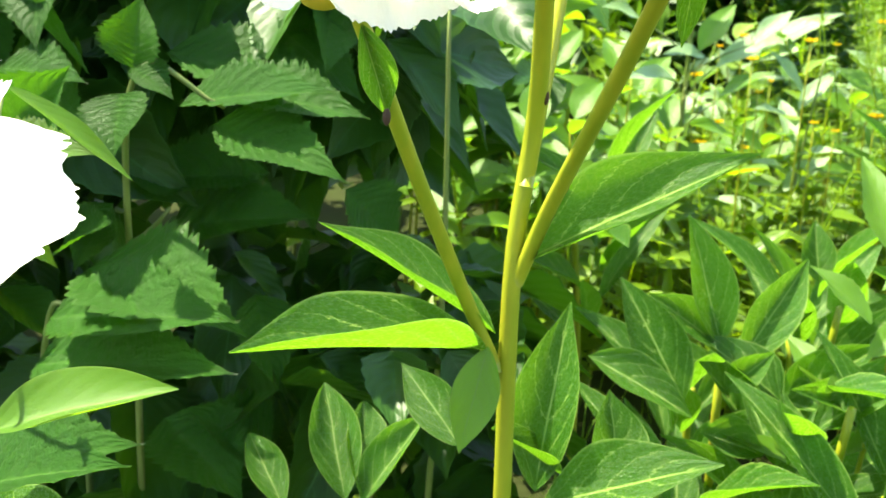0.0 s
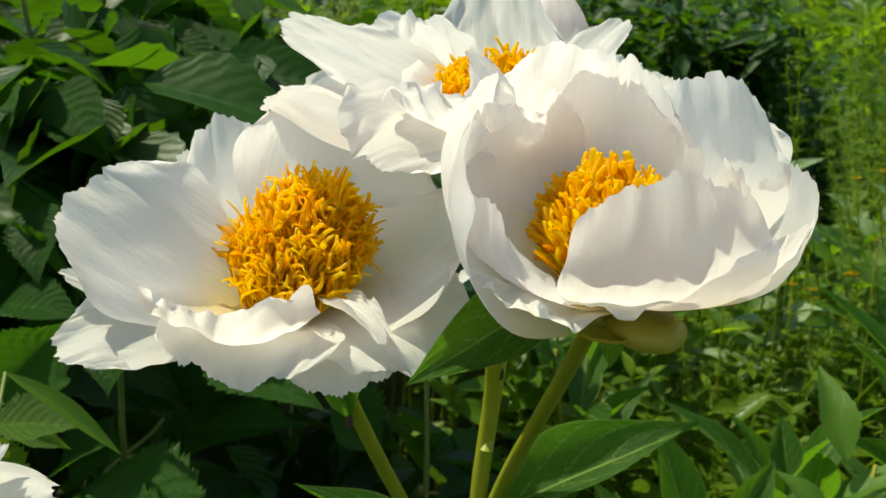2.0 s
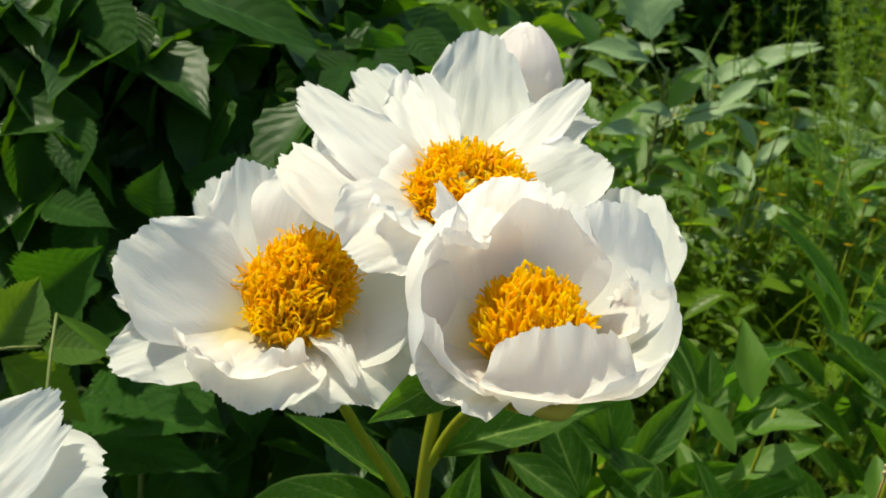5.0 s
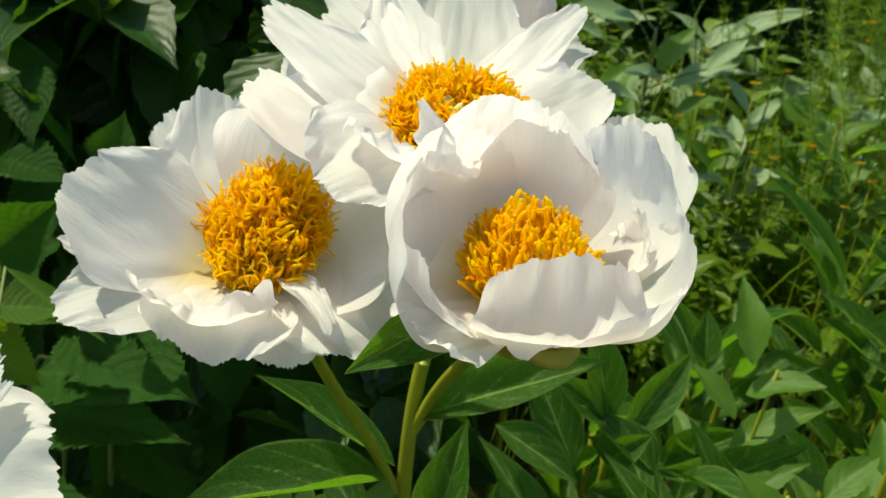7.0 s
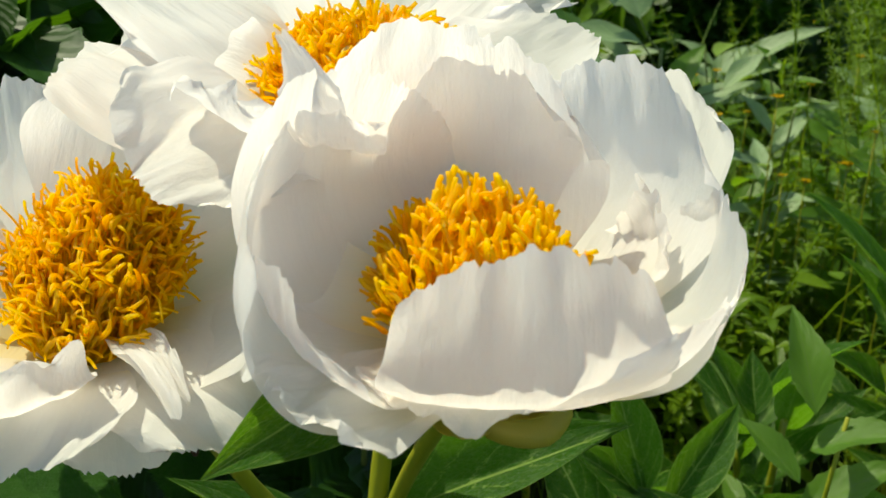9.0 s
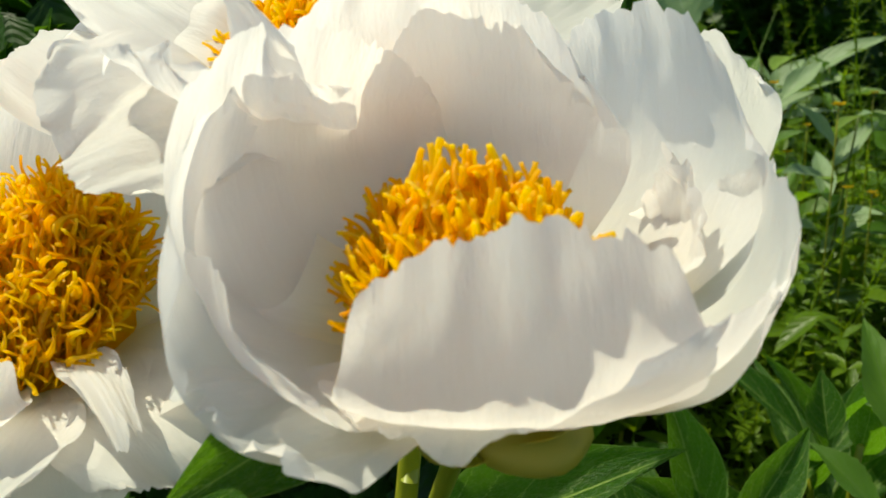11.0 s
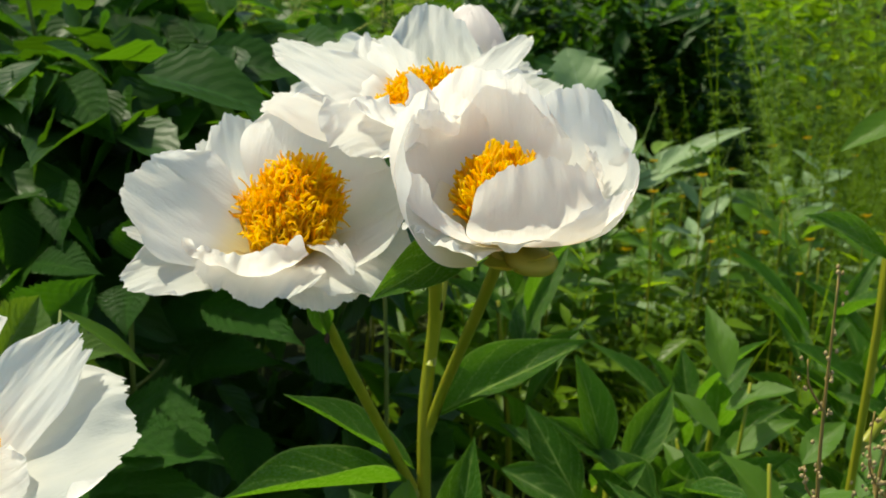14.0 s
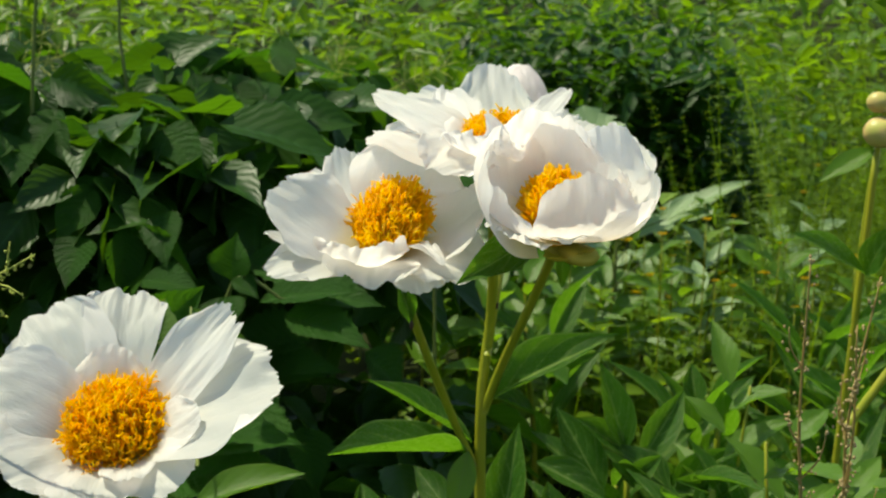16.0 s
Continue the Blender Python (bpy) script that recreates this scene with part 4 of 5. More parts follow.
for line in ([(-0.30, 0.30, 0.0), (-0.27, 0.25, 0.35), (-0.24, 0.19, 0.62), (-0.18, 0.19, 0.61)], [(-0.36, 0.25, 0.0), (-0.34, 0.22, 0.30), (-0.30, 0.17, 0.46), (-0.28, 0.16, 0.48)], [(-0.05, 0.32, 0.0), (-0.04, 0.30, 0.4), (-0.045, 0.29, 0.66)], [(-0.34, 0.30, 0.0), (-0.31, 0.26, 0.40), (-0.24, 0.26, 0.51)]):
    stalk("stem", line, (0.0035, 0.0014), M_STEM_DARK, bush, "", 18, 7)

YOUNG = [
    (-0.266, -0.020, 0.646, -0.260, 0.037, 0.665, 0.038, (0.8, -0.5, 0.6)),
    (-0.240, -0.010, 0.646, -0.196, 0.000, 0.643, 0.026, (0, -0.5, 1)),
    (-0.262, -0.020, 0.642, -0.220, 0.000, 0.585, 0.034, (0.5, -0.6, 0.8)),
    (-0.246, 0.000, 0.641, -0.214, 0.020, 0.618, 0.018, (0.2, -0.5, 1)),
    (-0.297, 0.100, 0.600, -0.243, 0.100, 0.655, 0.058, (0.5, -0.7, 0.7)),
]
for k, (bx, by, bz, tx, ty, tz, w, face) in enumerate(YOUNG):
    add_leaf(bush, (bx, by, bz), (tx, ty, tz), w, M_YOUNG if k < 4 else M_ARUNCUS, face, label="young yellow-green leaflet" if k < 4 else "", fold=0.35, arch=0.14, wave=0.04, teeth=20, tooth=0.28, pleat=0.060, ribs=9, across=5, along=44, fat=0.36, sharp=1.35, seed=k * 0.8)
stalk("leaf_stalk", [(-0.30, 0.06, 0.50), (-0.285, 0.0, 0.60), (-0.266, -0.02, 0.645), (-0.240, -0.01, 0.647)], (0.0018, 0.0009), M_STEM_DARK, bush, "", 12, 6)

TOOTHED = [blade(0.075, 0.040, 4, 30, 0.30, 0.16, 0.05, 15, 0.24, 0.045, 8, 0.36, 1.25, s) for s in (0.0, 1.1, 2.3, 3.7)]
toothed_mesh = [mesh_of("leaflet", *t) for t in TOOTHED]
for me in toothed_mesh:
    me.materials.append(M_ARUNCUS)


def bush_top(x, y):
    """The height of the bush over the ground."""
    left = max(0.0, min(1.0, (-0.12 - x) / 0.25))
    deep = max(0.0, min(1.0, (y - 0.16) / 0.20))
    return 0.64 + 0.17 * left * deep + 0.05 * max(0.0, min(1.0, (y - 0.6) / 0.6)) + 0.04 * math.sin(x * 9 + y * 5)


def spray(rng, x, y, z, aim):
    """A compound leaf: poses of three to five leaflets on a short stalk."""
    out = []
    heads = (0.0, 0.95, -0.95, 1.25, -1.25)[: int(rng.integers(3, 6))]
    for k, turn in enumerate(heads):
        back = 0.0 if k < 1 else (0.012 if k < 3 else 0.055)
        p = Vector((x + math.sin(aim) * back, y - math.cos(aim) * back, z + rng.normal(0, 0.006)))
        a = aim + turn + rng.normal(0, 0.15)
        size = rng.uniform(0.65, 1.65) * (1.1 if k == 0 else 0.95)
        tilt = rng.normal(-0.52, 0.28)
        out.append(Matrix.Translation(p) @ Matrix.Rotation(a, 4, "Z") @ Matrix.Rotation(tilt, 4, "X") @ Matrix.Rotation(rng.normal(0, 0.50), 4, "Y") @ Matrix.Scale(size, 4))
    return out


rng = np.random.default_rng(21)
near = []
while len(near) < 300:
    x, y = rng.uniform(-0.75, -0.04), 0.22 + 0.5 * rng.random()
    if x > -0.10 and y < 0.36 or x > -0.34 and y < 0.33:
        continue
    z = bush_top(x, y) * (1 - 0.20 * rng.random() ** 1.6)
    if y < 0.26 and z > 0.70:
        continue
    near += spray(rng, x, y, z, rng.normal(math.pi, 1.1))
for m in near[:300]:
    if m.to_scale().x > 1.0:
        m = m @ Matrix.Scale(0.72, 4)
    ob = new("leaflet", toothed_mesh[int(rng.integers(4))])
    ob.parent = bush
    ob.matrix_parent_inverse = Matrix.Translation(-bush.location)
    ob.matrix_basis = m
rest = []
while len(rest) < 450:
    x, y = rng.uniform(-0.7, 0.02), rng.uniform(0.26, 0.6)
    rest += spray(rng, x, y, rng.uniform(0.08, 0.42), rng.normal(math.pi, 1.2))
while len(rest) < 2100:
    x, y = rng.uniform(-0.95, -0.07), rng.uniform(0.27, 0.72)
    if x > -0.34 and y < 0.36:
        continue
    if noise.noise(Vector((x * 7, y * 7, 2.5))) < -0.25:
        continue
    rest += spray(rng, x, y, bush_top(x, y) * (1.0 - 0.22 * rng.random()), rng.normal(math.pi, 1.4))
# sprays that pass for sunlit leaves by a lighter lime colour
bright = []
while len(rest) < 4200:
    x, y = rng.uniform(-2.2, 0.45), 0.35 + 2.3 * rng.random() ** 1.2
    if x > -0.07 and y < 0.9 or x > 0.05 + 0.25 * (y - 0.9):
        continue
    z = bush_top(min(x, -0.1), y) * (1 - 0.55 * rng.random() ** 1.5) * (1 - 0.30 * max(0.0, min(1.0, (y - 0.8) / 0.5)))
    if noise.noise(Vector((x * 4, y * 4, 7.5))) < -0.12:
        continue
    some = spray(rng, x, y, z, rng.normal(math.pi, 1.3))
    (bright if rng.random() < 0.40 * max(0.0, min(1.0, (y - 0.55) / 0.5)) else rest).extend(some)
far = [blade(0.085, 0.045, 2, 14, 0.30, 0.16, 0.05, 7, 0.2, 0.05, 8, 0.36, 1.25, s) for s in (0.4, 1.9, 3.1)]
arr = np.array([np.array(m) for m in rest])
part("foliage", joined("foliage", far, np.array([np.array(m) for m in bright]), rng.integers(0, 3, len(bright)), M_WEED), None, bush, "lime-green leaves, coloured lighter as if sunlit", "stuff")
# inner leaves in the darker copy, with shade put into the colour
part("foliage", joined("foliage", far, arr, rng.integers(0, 3, len(arr)), M_ARUNCUS_SHADED), None, bush, "mass of serrated green leaves", "stuff")

def plume(rng, base, tip, arms, name_label):
    """A feathery flower branch of the bush: thin arms set with tiny yellow-green flowers."""
    base, tip = Vector(base), Vector(tip)
    way = tip - base
    pieces = [tube([base, base + way * 0.5 + Vector((0, 0, way.length * 0.05)), tip], (0.0011, 0.0005), 8, 5)]
    lines = [(base, tip)]
    for k in range(arms):
        q = 0.25 + 0.6 * k / arms
        start = base + way * q
        side = way.cross(Vector((0, -1, 0.3))).normalized() * (1 if k % 2 else -1)
        end = start + (way.normalized() * 0.7 + side + Vector(rng.normal(0, 0.2, 3))).normalized() * way.length * (0.42 - 0.25 * q)
        pieces.append(tube([start, (start + end) / 2 + Vector((0, 0, 0.002)), end], (0.0007, 0.0004), 5, 4))
        lines.append((start, end))
    for a, b in lines:
        for _ in range(int((b - a).length / 0.0016)):
            q = rng.random()
            pieces.append(ball(a + (b - a) * q + Vector(rng.normal(0, 0.0009, 3)), (rng.uniform(0.0006, 0.0011), 0.0009), 3, 4))
    part("plume", mesh_of("plume", *merged(pieces)), M_PLUME, bush, name_label, "stuff")


rng = np.random.default_rng(41)
plume(rng, (-0.335, -0.20, 0.728), (-0.268, -0.205, 0.778), 5, "yellow-green feathery flower branch")
for base, tip in (((-0.37, 0.80, 0.70), (-0.26, 0.80, 0.745)), ((-0.30, 0.80, 0.71), (-0.25, 0.79, 0.745)), ((-0.62, 0.62, 0.74), (-0.52, 0.60, 0.79)), ((-0.75, 0.9, 0.72), (-0.62, 0.9, 0.80)), ((-0.15, 1.2, 0.66), (-0.02, 1.2, 0.72))):
    plume(rng, base, tip, 9, "yellow-green feathery flower branch")
for _ in range(16):
    x, y = rng.uniform(-1.3, -0.25), rng.uniform(0.85, 1.5)
    base = Vector((x, y, rng.uniform(0.56, 0.66)))
    plume(rng, base, base + Vector((rng.normal(0.04, 0.05), 0, rng.uniform(0.07, 0.12))), 9, "yellow-green feathery flower branch")
for line in ([(-0.47, 0.36, 0.3), (-0.485, 0.35, 0.55), (-0.478, 0.35, 0.75), (-0.455, 0.35, 0.95)], [(-0.43, 0.50, 0.4), (-0.41, 0.50, 0.66), (-0.425, 0.50, 0.84), (-0.40, 0.50, 0.98)], [(-0.66, 0.45, 0.4), (-0.635, 0.45, 0.70), (-0.655, 0.45, 0.98)]):
    stalk("stem", line, (0.003, 0.0016), M_STEM_DARK, bush, "", 12, 6)

# ---- pale-leaved weeds behind ----
pale = thing("pale_weed", (0.26, 1.02, 0.0), "tall weed with broad pale green leaves", "weed", "pale weeds")
stalk("stem", [(0.27, 1.04, land(0.27, 1.04)), (0.265, 1.02, 0.3), (0.258, 1.01, 0.535)], (0.005, 0.0025), M_STEM_DARK, pale, "", 14, 7)
PALE_LEAVES = [
    (0.231, 1.00, 0.543, 0.126, 0.98, 0.556, 0.042),
    (0.295, 1.00, 0.455, 0.385, 1.02, 0.494, 0.034),
    (0.342, 1.00, 0.490, 0.394, 1.03, 0.530, 0.028),
    (0.281, 1.00, 0.468, 0.221, 0.98, 0.474, 0.030),
    (0.188, 1.00, 0.512, 0.134, 0.98, 0.532, 0.034),
    (0.271, 1.00, 0.476, 0.320, 1.05, 0.530, 0.036),
    (0.303, 1.00, 0.407, 0.364, 0.96, 0.462, 0.036),
    (0.250, 1.00, 0.430, 0.170, 0.93, 0.452, 0.040),
]
for k, (bx, by, bz, tx, ty, tz, w) in enumerate(PALE_LEAVES):
    add_leaf(pale, (bx, by, bz), (tx, ty, tz), w, M_LIME if k in (5, 6) else M_PALE, (0, -0.35, 1), fold=0.3, arch=0.22, wave=0.07, across=4, along=14, fat=0.45, seed=k * 0.7)
    stalk("leaf_stalk", [(0.261, 1.012, bz - 0.05), ((bx + 0.261) / 2, 1.005, bz - 0.02), (bx, by, bz)], (0.0014, 0.0010), M_STEM_DARK, pale, "", 6, 5)
part("leaf", mesh_of("leaf", *blade(0.115, 0.085, 5, 40, 0.25, 0.12, 0.08, 6, 0.45, 0.06, 6, 0.5, 0.7, 0.3)), M_PALE, pale, "pale grey-green lobed leaf", where=leaf_pose((0.226, 1.01, 0.572), (0.194, 1.06, 0.674), (0, -0.6, 0.8)))
stalk("leaf_stalk", [(0.258, 1.01, 0.530), (0.240, 1.012, 0.548), (0.226, 1.01, 0.573)], (0.0018, 0.0012), M_STEM_DARK, pale, "", 8, 5)
pale = thing("pale_weed", (0.55, 1.62, 0.0), "tall weed with broad pale green leaves", "weed", "pale weeds")
stalk("stem", [(0.55, 1.65, land(0.55, 1.65)), (0.52, 1.62, 0.15), (0.49, 1.60, 0.34)], (0.005, 0.003), M_STEM_DARK, pale, "", 12, 7)
for k, (bx, by, bz, tx, ty, tz, w) in enumerate(((0.48, 1.60, 0.336, 0.650, 1.62, 0.418, 0.046), (0.49, 1.60, 0.32, 0.58, 1.56, 0.36, 0.05), (0.49, 1.60, 0.30, 0.40, 1.52, 0.35, 0.055))):
    add_leaf(pale, (bx, by, bz), (tx, ty, tz), w, M_PALE, (0, -0.35, 1), fold=0.3, arch=0.2, wave=0.06, across=4, along=14, fat=0.45, seed=k * 0.7)
pale = thing("pale_weed", (0.68, 1.62, 0.0), "tall weed with broad pale green leaves", "weed", "pale weeds")
stalk("stem", [(0.66, 1.65, land(0.66, 1.65)), (0.68, 1.62, 0.10), (0.69, 1.60, 0.29)], (0.005, 0.003), M_STEM_DARK, pale, "", 12, 7)
for k, (bx, by, bz, tx, ty, tz, w) in enumerate(((0.691, 1.60, 0.288, 0.827, 1.56, 0.228, 0.055), (0.69, 1.60, 0.27, 0.60, 1.54, 0.27, 0.05))):
    add_leaf(pale, (bx, by, bz), (tx, ty, tz), w, M_PALE, (0, -0.35, 1), fold=0.3, arch=0.2, wave=0.06, across=4, along=14, fat=0.45, seed=k * 0.7)

pale = thing("pale_weed", (0.48, 1.92, land(0.48, 1.92)), "clump of weeds with broad silvery and lime-green leaves", "weed", "pale weeds")
SILVER = [
    (0.214, 1.88, 0.231, 0.389, 1.85, 0.291, 0.063),
    (0.554, 1.88, 0.249, 0.704, 1.85, 0.356, 0.057),
    (0.560, 1.88, 0.173, 0.622, 1.85, 0.239, 0.057),
    (0.374, 1.88, 0.123, 0.579, 1.85, 0.151, 0.046),
    (0.255, 1.88, 0.046, 0.335, 1.85, 0.116, 0.040),
    (0.767, 1.88, 0.185, 0.936, 1.85, 0.104, 0.052),
    (0.411, 1.88, 0.192, 0.490, 1.85, 0.273, 0.043),
    (0.264, 1.88, 0.306, 0.349, 1.85, 0.238, 0.043),
    (0.654, 1.88, 0.167, 0.765, 1.85, 0.192, 0.034),
    (0.272, 1.80, 0.215, 0.387, 1.77, 0.212, 0.057),
    (0.425, 1.80, 0.211, 0.482, 1.77, 0.267, 0.052),
    (0.462, 1.80, 0.078, 0.557, 1.77, 0.143, 0.063),
    (0.393, 1.80, 0.067, 0.445, 1.77, 0.010, 0.037),
    (0.667, 1.80, 0.068, 0.690, 1.77, 0.171, 0.040),
    (0.699, 1.80, 0.138, 0.774, 1.77, 0.100, 0.037),
]
for k, (bx, by, bz, tx, ty, tz, w) in enumerate(SILVER):
    add_leaf(pale, (bx, by, bz), (tx, ty, tz), w, M_PALE if k < 9 else M_LIME, (-0.1, -0.3, 1), label="silvery green leaf" if k < 9 else "lime-green leaf", fold=0.3, arch=0.25, wave=0.07, across=4, along=14, fat=0.45, seed=k * 0.7)
    stalk("leaf_stalk", [(0.40 + 0.4 * (bx - 0.40), by + 0.05, land(bx, by) - 0.02), (0.40 + 0.8 * (bx - 0.40), by + 0.03, 0.5 * (bz + land(bx, by))), (bx, by, bz)], (0.0028, 0.0016), M_STEM_DARK, pale, "", 9, 5)

# ---- meadow ----
def whorled(rng, tall, nodes, count, long, wide):
    """A weed shoot: thin stem with whorls of narrow leaves."""
    V, F, U = [], [], []
    sway = rng.normal(0, 0.12, 2)

    def put(v, f, u, m):
        k = len(V)
        V.extend(m @ Vector(p) for p in v)
        F.extend(tuple(i + k for i in face) for face in f)
        U.extend(u)

    for s in range(3):
        a = Vector((sway[0] * s / 3 * tall, sway[1] * s / 3 * tall, tall * s / 3))
        b = Vector((sway[0] * (s + 1) / 3 * tall, sway[1] * (s + 1) / 3 * tall, tall * (s + 1) / 3))
        for off in (Vector((0.0009, 0, 0)), Vector((0, 0.0009, 0))):
            k = len(V)
            V.extend((a - off, a + off, b + off, b - off))
            F.append((k, k + 1, k + 2, k + 3))
            U.extend(((0.2, 0.1), (0.2, 0.1), (0.2, 0.2), (0.2, 0.2)))
    leaf = blade(long, wide, 1, 3, 0.3, 0.15, 0.0)
    for j in range(nodes):
        h = tall * (0.25 + 0.75 * (j + 0.6 + 0.8 * rng.random()) / nodes)
        c = Vector((sway[0] * h, sway[1] * h, h))
        size = 1.1 - 0.5 * j / nodes
        for k in range(count):
            m = Matrix.Translation(c) @ Matrix.Rotation(k * math.tau / count + j * 0.6 + rng.normal(0, 0.15), 4, "Z") @ Matrix.Rotation(rng.normal(0.35, 0.2), 4, "X") @ Matrix.Scale(size, 4)
            put(*leaf, m)
    return V, F, U


def tuft(rng, tall, count):
    V, F, U = [], [], []
    for _ in range(count):
        v, f, u = blade(tall * rng.uniform(0.6, 1.0), 0.005, 1, 6, 0.4, 0.35, 0.0, fat=0.3)
        m = Matrix.Translation((rng.normal(0, 0.02), rng.normal(0, 0.02), 0)) @ Matrix.Rotation(rng.uniform(0, math.tau), 4, "Z") @ Matrix.Rotation(rng.normal(1.25, 0.15), 4, "X")
        k = len(V)
        V.extend(m @ Vector(p) for p in v)
        F.extend(tuple(i + k for i in face) for face in f)
        U.extend(u)
    return V, F, U


def strewn(rng, count, box, power=1.0):
    x0, x1, y0, y1 = box
    y = y0 + (y1 - y0) * rng.random(count) ** power
    x = rng.uniform(x0, x1, count) + np.abs(rng.normal(0, 0.10 * (x1 - x0), count))
    return np.stack([x, y, np.array([land(a, b) - 0.01 for a, b in zip(x, y)])], 1)


def upright(rng, spots, low, high, lean):
    """Numpy poses for shoots: turned at random and leaning a little."""
    n = len(spots)
    return poses_up(spots, rng.uniform(0, math.tau, n), rng.normal(0, lean, n), rng.uniform(low, high, n))


def poses_up(spots, turn, lean, size):
    c, s, cl, sl = np.cos(turn), np.sin(turn), np.cos(lean), np.sin(lean)
    m = np.zeros((len(spots), 4, 4))
    m[:, 0, 0], m[:, 0, 1], m[:, 0, 2] = c, -s * cl, s * sl
    m[:, 1, 0], m[:, 1, 1], m[:, 1, 2] = s, c * cl, -c * sl
    m[:, 2, 1], m[:, 2, 2] = sl, cl
    m[:, :3, :3] *= size[:, None, None]
    m[:, :3, 3], m[:, 3, 3] = spots, 1
    return m


def swell(x, y, pitch, seed):
    return np.array([noise.noise(Vector((a * pitch, b * pitch, seed))) for a, b in zip(x, y)])


def cloud(rng, count, box, tall, rough, low, high):
    """Poses for a mass of leaves whose top rises and falls in clumps."""
    x0, x1, y0, y1 = box
    x = rng.uniform(x0, x1, count) + rng.normal(0, 0.06 * (x1 - x0), count)
    y = rng.uniform(y0, y1, count) + np.abs(rng.normal(0, 0.10 * (y1 - y0), count)) - 0.06 * (y1 - y0)
    top = np.maximum(0.06, tall + rough * swell(x, y, 1.9, 4.0) + 0.7 * rough * swell(x, y, 5.0, 9.0))
    keep = swell(x, y, 5.5, 13.0) > -0.18
    x, y, top, count = x[keep], y[keep], top[keep], int(keep.sum())
    z = top * (1 - 0.60 * rng.random(count) ** 1.3) + np.array([land(a, b) for a, b in zip(x, y)])
    return poses(rng, np.stack([x, y, z], 1), rng.uniform(0, math.tau, count), rng.normal(0.10, 0.45, count), rng.uniform(low, high, count))


def hollow(places):
    """Leaves out what would stand in the bare, shaded hollow before the dark bush."""
    x, y = places[:, 0], places[:, 1]
    return ~((x > 0.20 + 0.10 * y) & (x < 0.32 + 0.22 * y) & (y > 1.45) & (y < 2.15))


rng = np.random.default_rng(3)
weeds = [whorled(rng, 0.42, 9, 6, 0.026, 0.006), whorled(rng, 0.50, 11, 6, 0.024, 0.005), whorled(rng, 0.36, 6, 3, 0.050, 0.020), whorled(rng, 0.46, 7, 3, 0.055, 0.022), whorled(rng, 0.40, 7, 4, 0.04, 0.012)]
spots = np.concatenate([strewn(rng, 560, (0.24, 1.9, 0.62, 2.0)), strewn(rng, 500, (0.3, 3.5, 1.6, 4.0)), strewn(rng, 120, (0.0, 0.4, 0.75, 1.6))])
spots = spots[hollow(spots)]
ob = new("meadow_weeds", joined("meadow_weeds", weeds, upright(rng, spots, 0.55, 1.1, 0.28), rng.integers(0, 5, len(spots)), M_MEADOW))
tagged(ob, "tangle of green meadow weeds with whorled narrow leaves", "weeds", kind="stuff")

leaves = [blade(0.06, 0.024, 2, 5, 0.3, 0.15), blade(0.075, 0.016, 2, 5, 0.3, 0.2), blade(0.04, 0.026, 2, 5, 0.2, 0.1)]
m = np.concatenate([cloud(rng, 7000, (-0.1, 2.4, 0.75, 2.6), 0.28, 0.42, 0.6, 1.6), cloud(rng, 8000, (-0.5, 4.5, 2.4, 5.5), 0.40, 0.42, 0.9, 1.9)])
m = m[hollow(m[:, :3, 3])]
ob = new("meadow_leaves", joined("meadow_leaves", leaves, m, rng.integers(0, 3, len(m)), M_MEADOW))
tagged(ob, "low leafy growth between the meadow weeds", "weeds", kind="stuff")

tufts = [tuft(rng, 0.55, 9), tuft(rng, 0.42, 11), tuft(rng, 0.65, 7)]
spots = np.concatenate([strewn(rng, 260, (0.3, 2.5, 0.8, 2.6)), strewn(rng, 700, (-2.5, 6.0, 2.4, 9.0)), strewn(rng, 420, (0.85, 3.2, 1.7, 4.2)), strewn(rng, 90, (-0.6, 0.9, -0.1, 0.7))])
m = upright(rng, spots, 0.6, 1.15, 0.12)
m[-90:, :3, :3] *= 0.5
lawn = strewn(rng, 2600, (-5.0, 4.0, -4.5, 0.2))
lawn = lawn[(np.hypot(lawn[:, 0], lawn[:, 1] + 0.3) > 0.75) & (np.abs(lawn[:, 0]) < 0.9 + 6 * rng.random(len(lawn)))]
low_m = upright(rng, lawn, 0.25, 0.5, 0.25)
m = np.concatenate([m, low_m])
spots = np.concatenate([spots, lawn])
ob = new("meadow_grass", joined("meadow_grass", tufts, m, rng.integers(0, 3, len(spots)), M_GRASS))
tagged(ob, "tall green meadow grass", "grass", kind="stuff")

# the dark bush across the meadow; its leaf colour carries part of the shade
m = np.concatenate([cloud(rng, 3600, (0.05, 0.85, 2.5, 3.4), 0.80, 0.30, 0.9, 1.7), cloud(rng, 4200, (0.40, 0.70, 2.02, 2.6), 0.78, 0.20, 0.8, 1.5), cloud(rng, 2000, (0.22, 0.95, 2.2, 2.8), 0.62, 0.35, 0.8, 1.6)])
ob = new("leafy_bush", joined("leafy_bush", leaves, m, rng.integers(0, 3, len(m)), M_ARUNCUS_SHADED))
tagged(ob, "dark green leafy bush across the meadow, leaves darkened as shade", "bush", kind="stuff")

# fine whorled bedstraw between the other weeds
rng = np.random.default_rng(63)
straws = [whorled(rng, 0.60, 19, 7, 0.015, 0.0028), whorled(rng, 0.66, 22, 7, 0.013, 0.0025), whorled(rng, 0.52, 15, 6, 0.017, 0.003)]
spots = np.concatenate([strewn(rng, 22, (0.42, 0.75, 0.70, 1.2)), strewn(rng, 50, (0.50, 1.2, 1.1, 2.0))])
m = upright(rng, spots, 0.6, 1.1, 0.38)
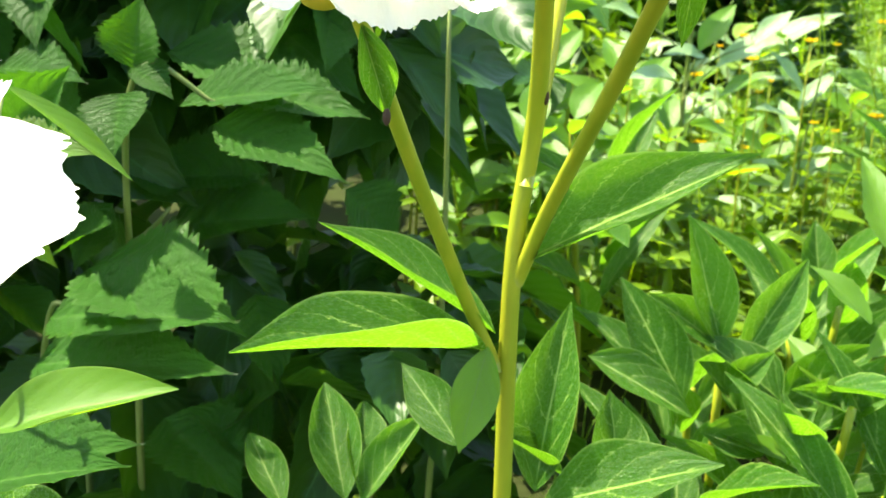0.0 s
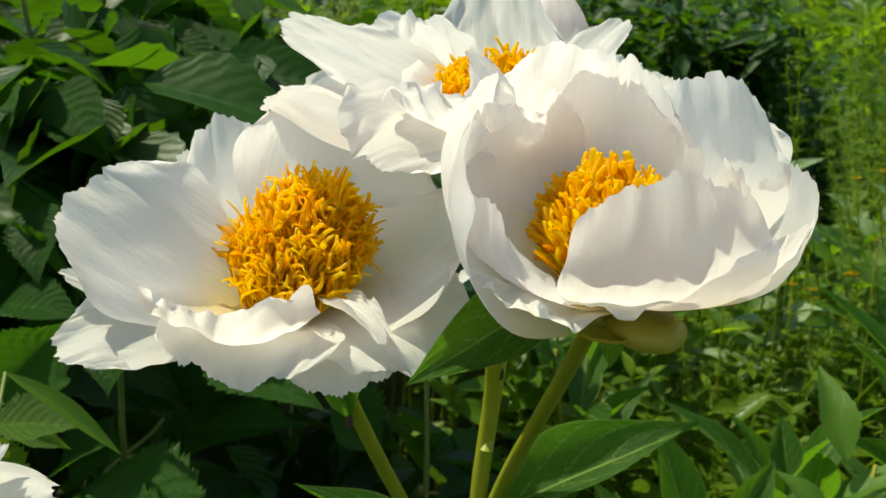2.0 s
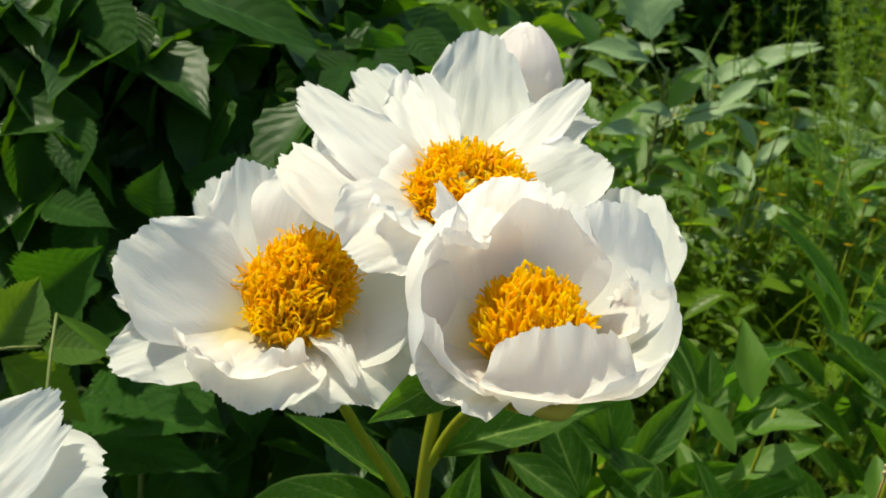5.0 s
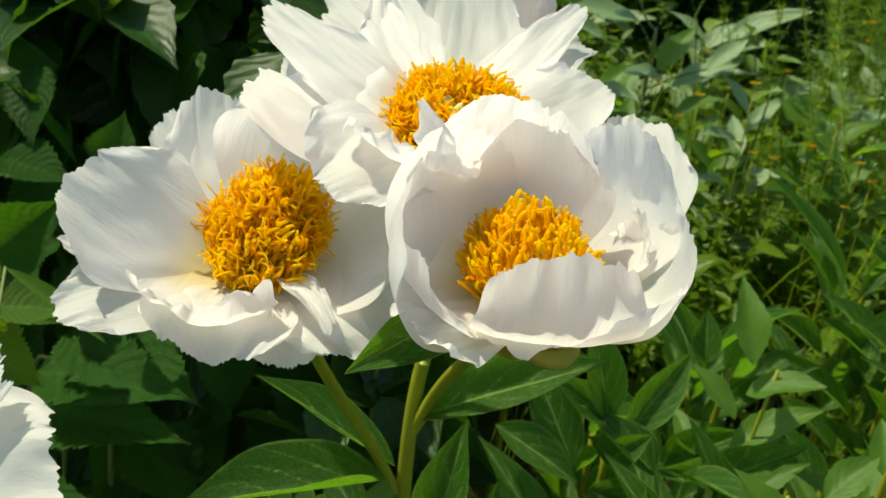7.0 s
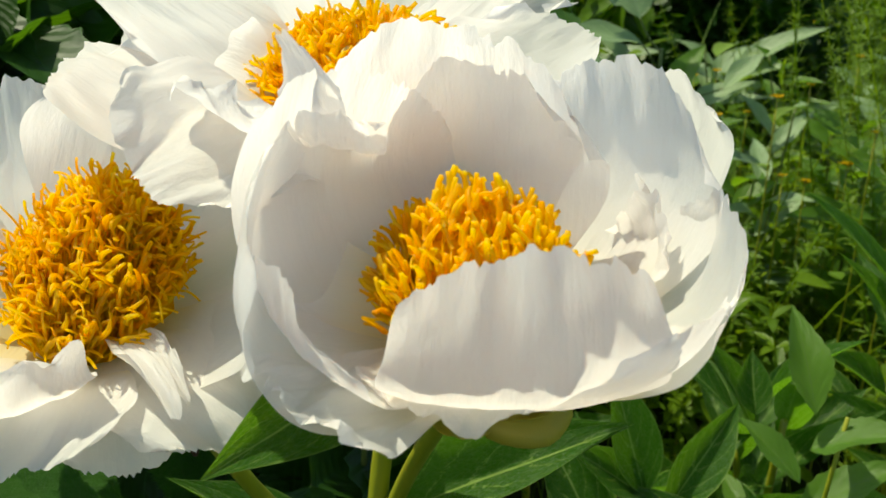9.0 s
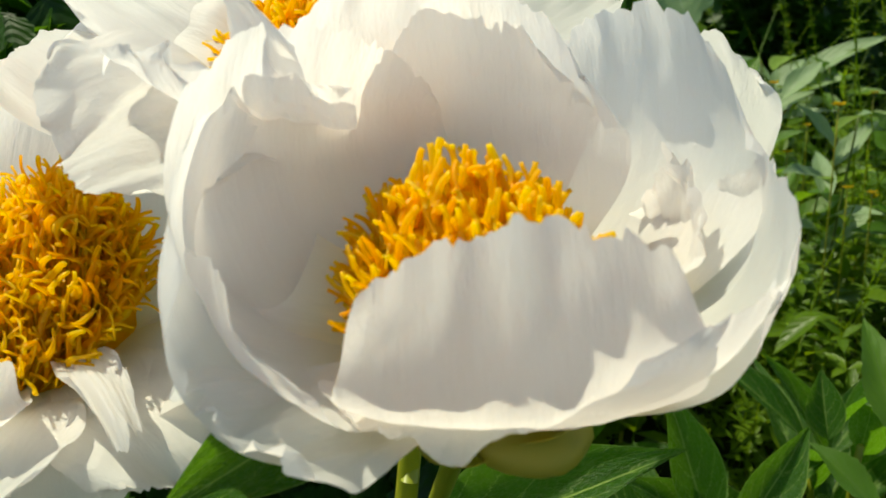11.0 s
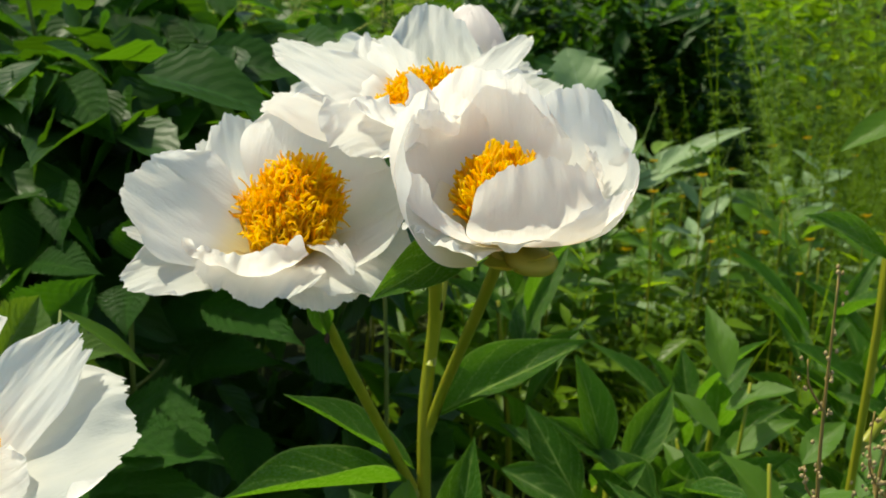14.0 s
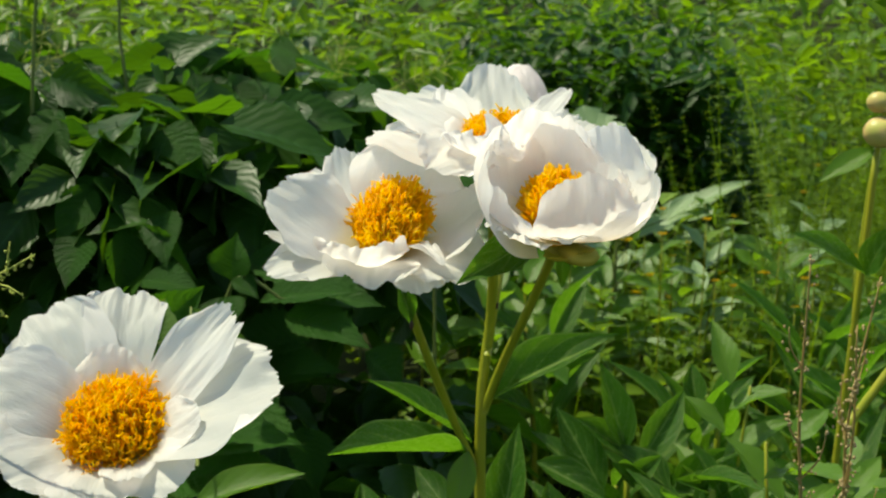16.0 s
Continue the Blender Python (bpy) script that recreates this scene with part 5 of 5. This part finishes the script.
feathers = [whorled(rng, 0.88, 34, 7, 0.021, 0.0032), whorled(rng, 0.80, 30, 7, 0.019, 0.0030), whorled(rng, 0.94, 38, 7, 0.020, 0.0030)]
tall = strewn(rng, 170, (0.45, 1.25, 0.92, 1.85))
tall = tall[tall[:, 0] > 0.49 + 0.30 * (tall[:, 1] - 0.95) + rng.normal(0, 0.03, len(tall))]
m = np.concatenate([m, upright(rng, tall, 0.70, 1.10, 0.26)])
kinds = np.concatenate([rng.integers(0, 3, len(spots)), rng.integers(3, 6, len(tall))])
ob = new("bedstraw", joined("bedstraw", straws + feathers, m, kinds, M_MEADOW))
tagged(ob, "fine yellow-green bedstraw with whorled leaves", "weeds", kind="stuff")

# leafy growth in the distance
m = np.concatenate([cloud(rng, 8000, (-4.0, 2.0, 2.5, 6.0), 0.72, 0.30, 1.2, 2.4), cloud(rng, 11000, (-9.0, 11.0, 5.5, 15.0), 0.75, 0.5, 2.5, 5.0)])
ob = new("far_bushes", joined("far_bushes", leaves, m, rng.integers(0, 3, len(m)), M_WEED))
tagged(ob, "leafy green bushes at the far side of the meadow", "bushes", kind="stuff")


def small_flower(place, size, material, label):
    x, y, z = place
    ob = thing("meadow_flower", (x, y, land(x, y)), label, "flower", "meadow flowers")
    low = land(x, y) - 0.01
    stalk("stem", [(x + 0.02, y + 0.01, low), (x + 0.01, y, low + (z - low) * 0.6), (x, y, z)], (0.0014, 0.0009), M_STEM, ob, "", 8, 5)
    v, f = [], []
    for k in range(5):
        a = k * math.tau / 5
        bv, bf, _ = blade(size * 0.6, size * 0.55, 1, 4, 0.2, -0.3)
        m = Matrix.Translation((x, y, z)) @ Matrix.Rotation(-0.5, 4, "X") @ Matrix.Rotation(a, 4, "Z")
        n = len(v)
        v.extend(m @ Vector(p) for p in bv)
        f.extend(tuple(i + n for i in face) for face in bf)
    part("petals", mesh_of("petals", v, f), material, ob)
    part("heart", mesh_of("heart", *ball((x, y, z + 0.001), (size * 0.16, size * 0.12), 5, 7)), material, ob)


small_flower((0.925, 2.372, 0.00), 0.040, M_ORANGE, "orange meadow flower on a thin stalk")
small_flower((0.634, 1.753, 0.155), 0.028, M_ORANGE, "orange meadow flower on a thin stalk")
rng = np.random.default_rng(14)
for _ in range(26):
    x, y = rng.uniform(0.3, 1.6), rng.uniform(0.9, 2.8)
    small_flower((x, y, land(x, y) + rng.uniform(0.30, 0.46)), rng.uniform(0.016, 0.026), M_YELLOW, "small yellow meadow flower")
for _ in range(22):
    x, y = rng.uniform(0.30, 0.85), rng.uniform(0.62, 1.3)
    small_flower((x, y, land(x, y) + rng.uniform(0.42, 0.56)), rng.uniform(0.010, 0.016), M_YELLOW, "small yellow meadow flower")
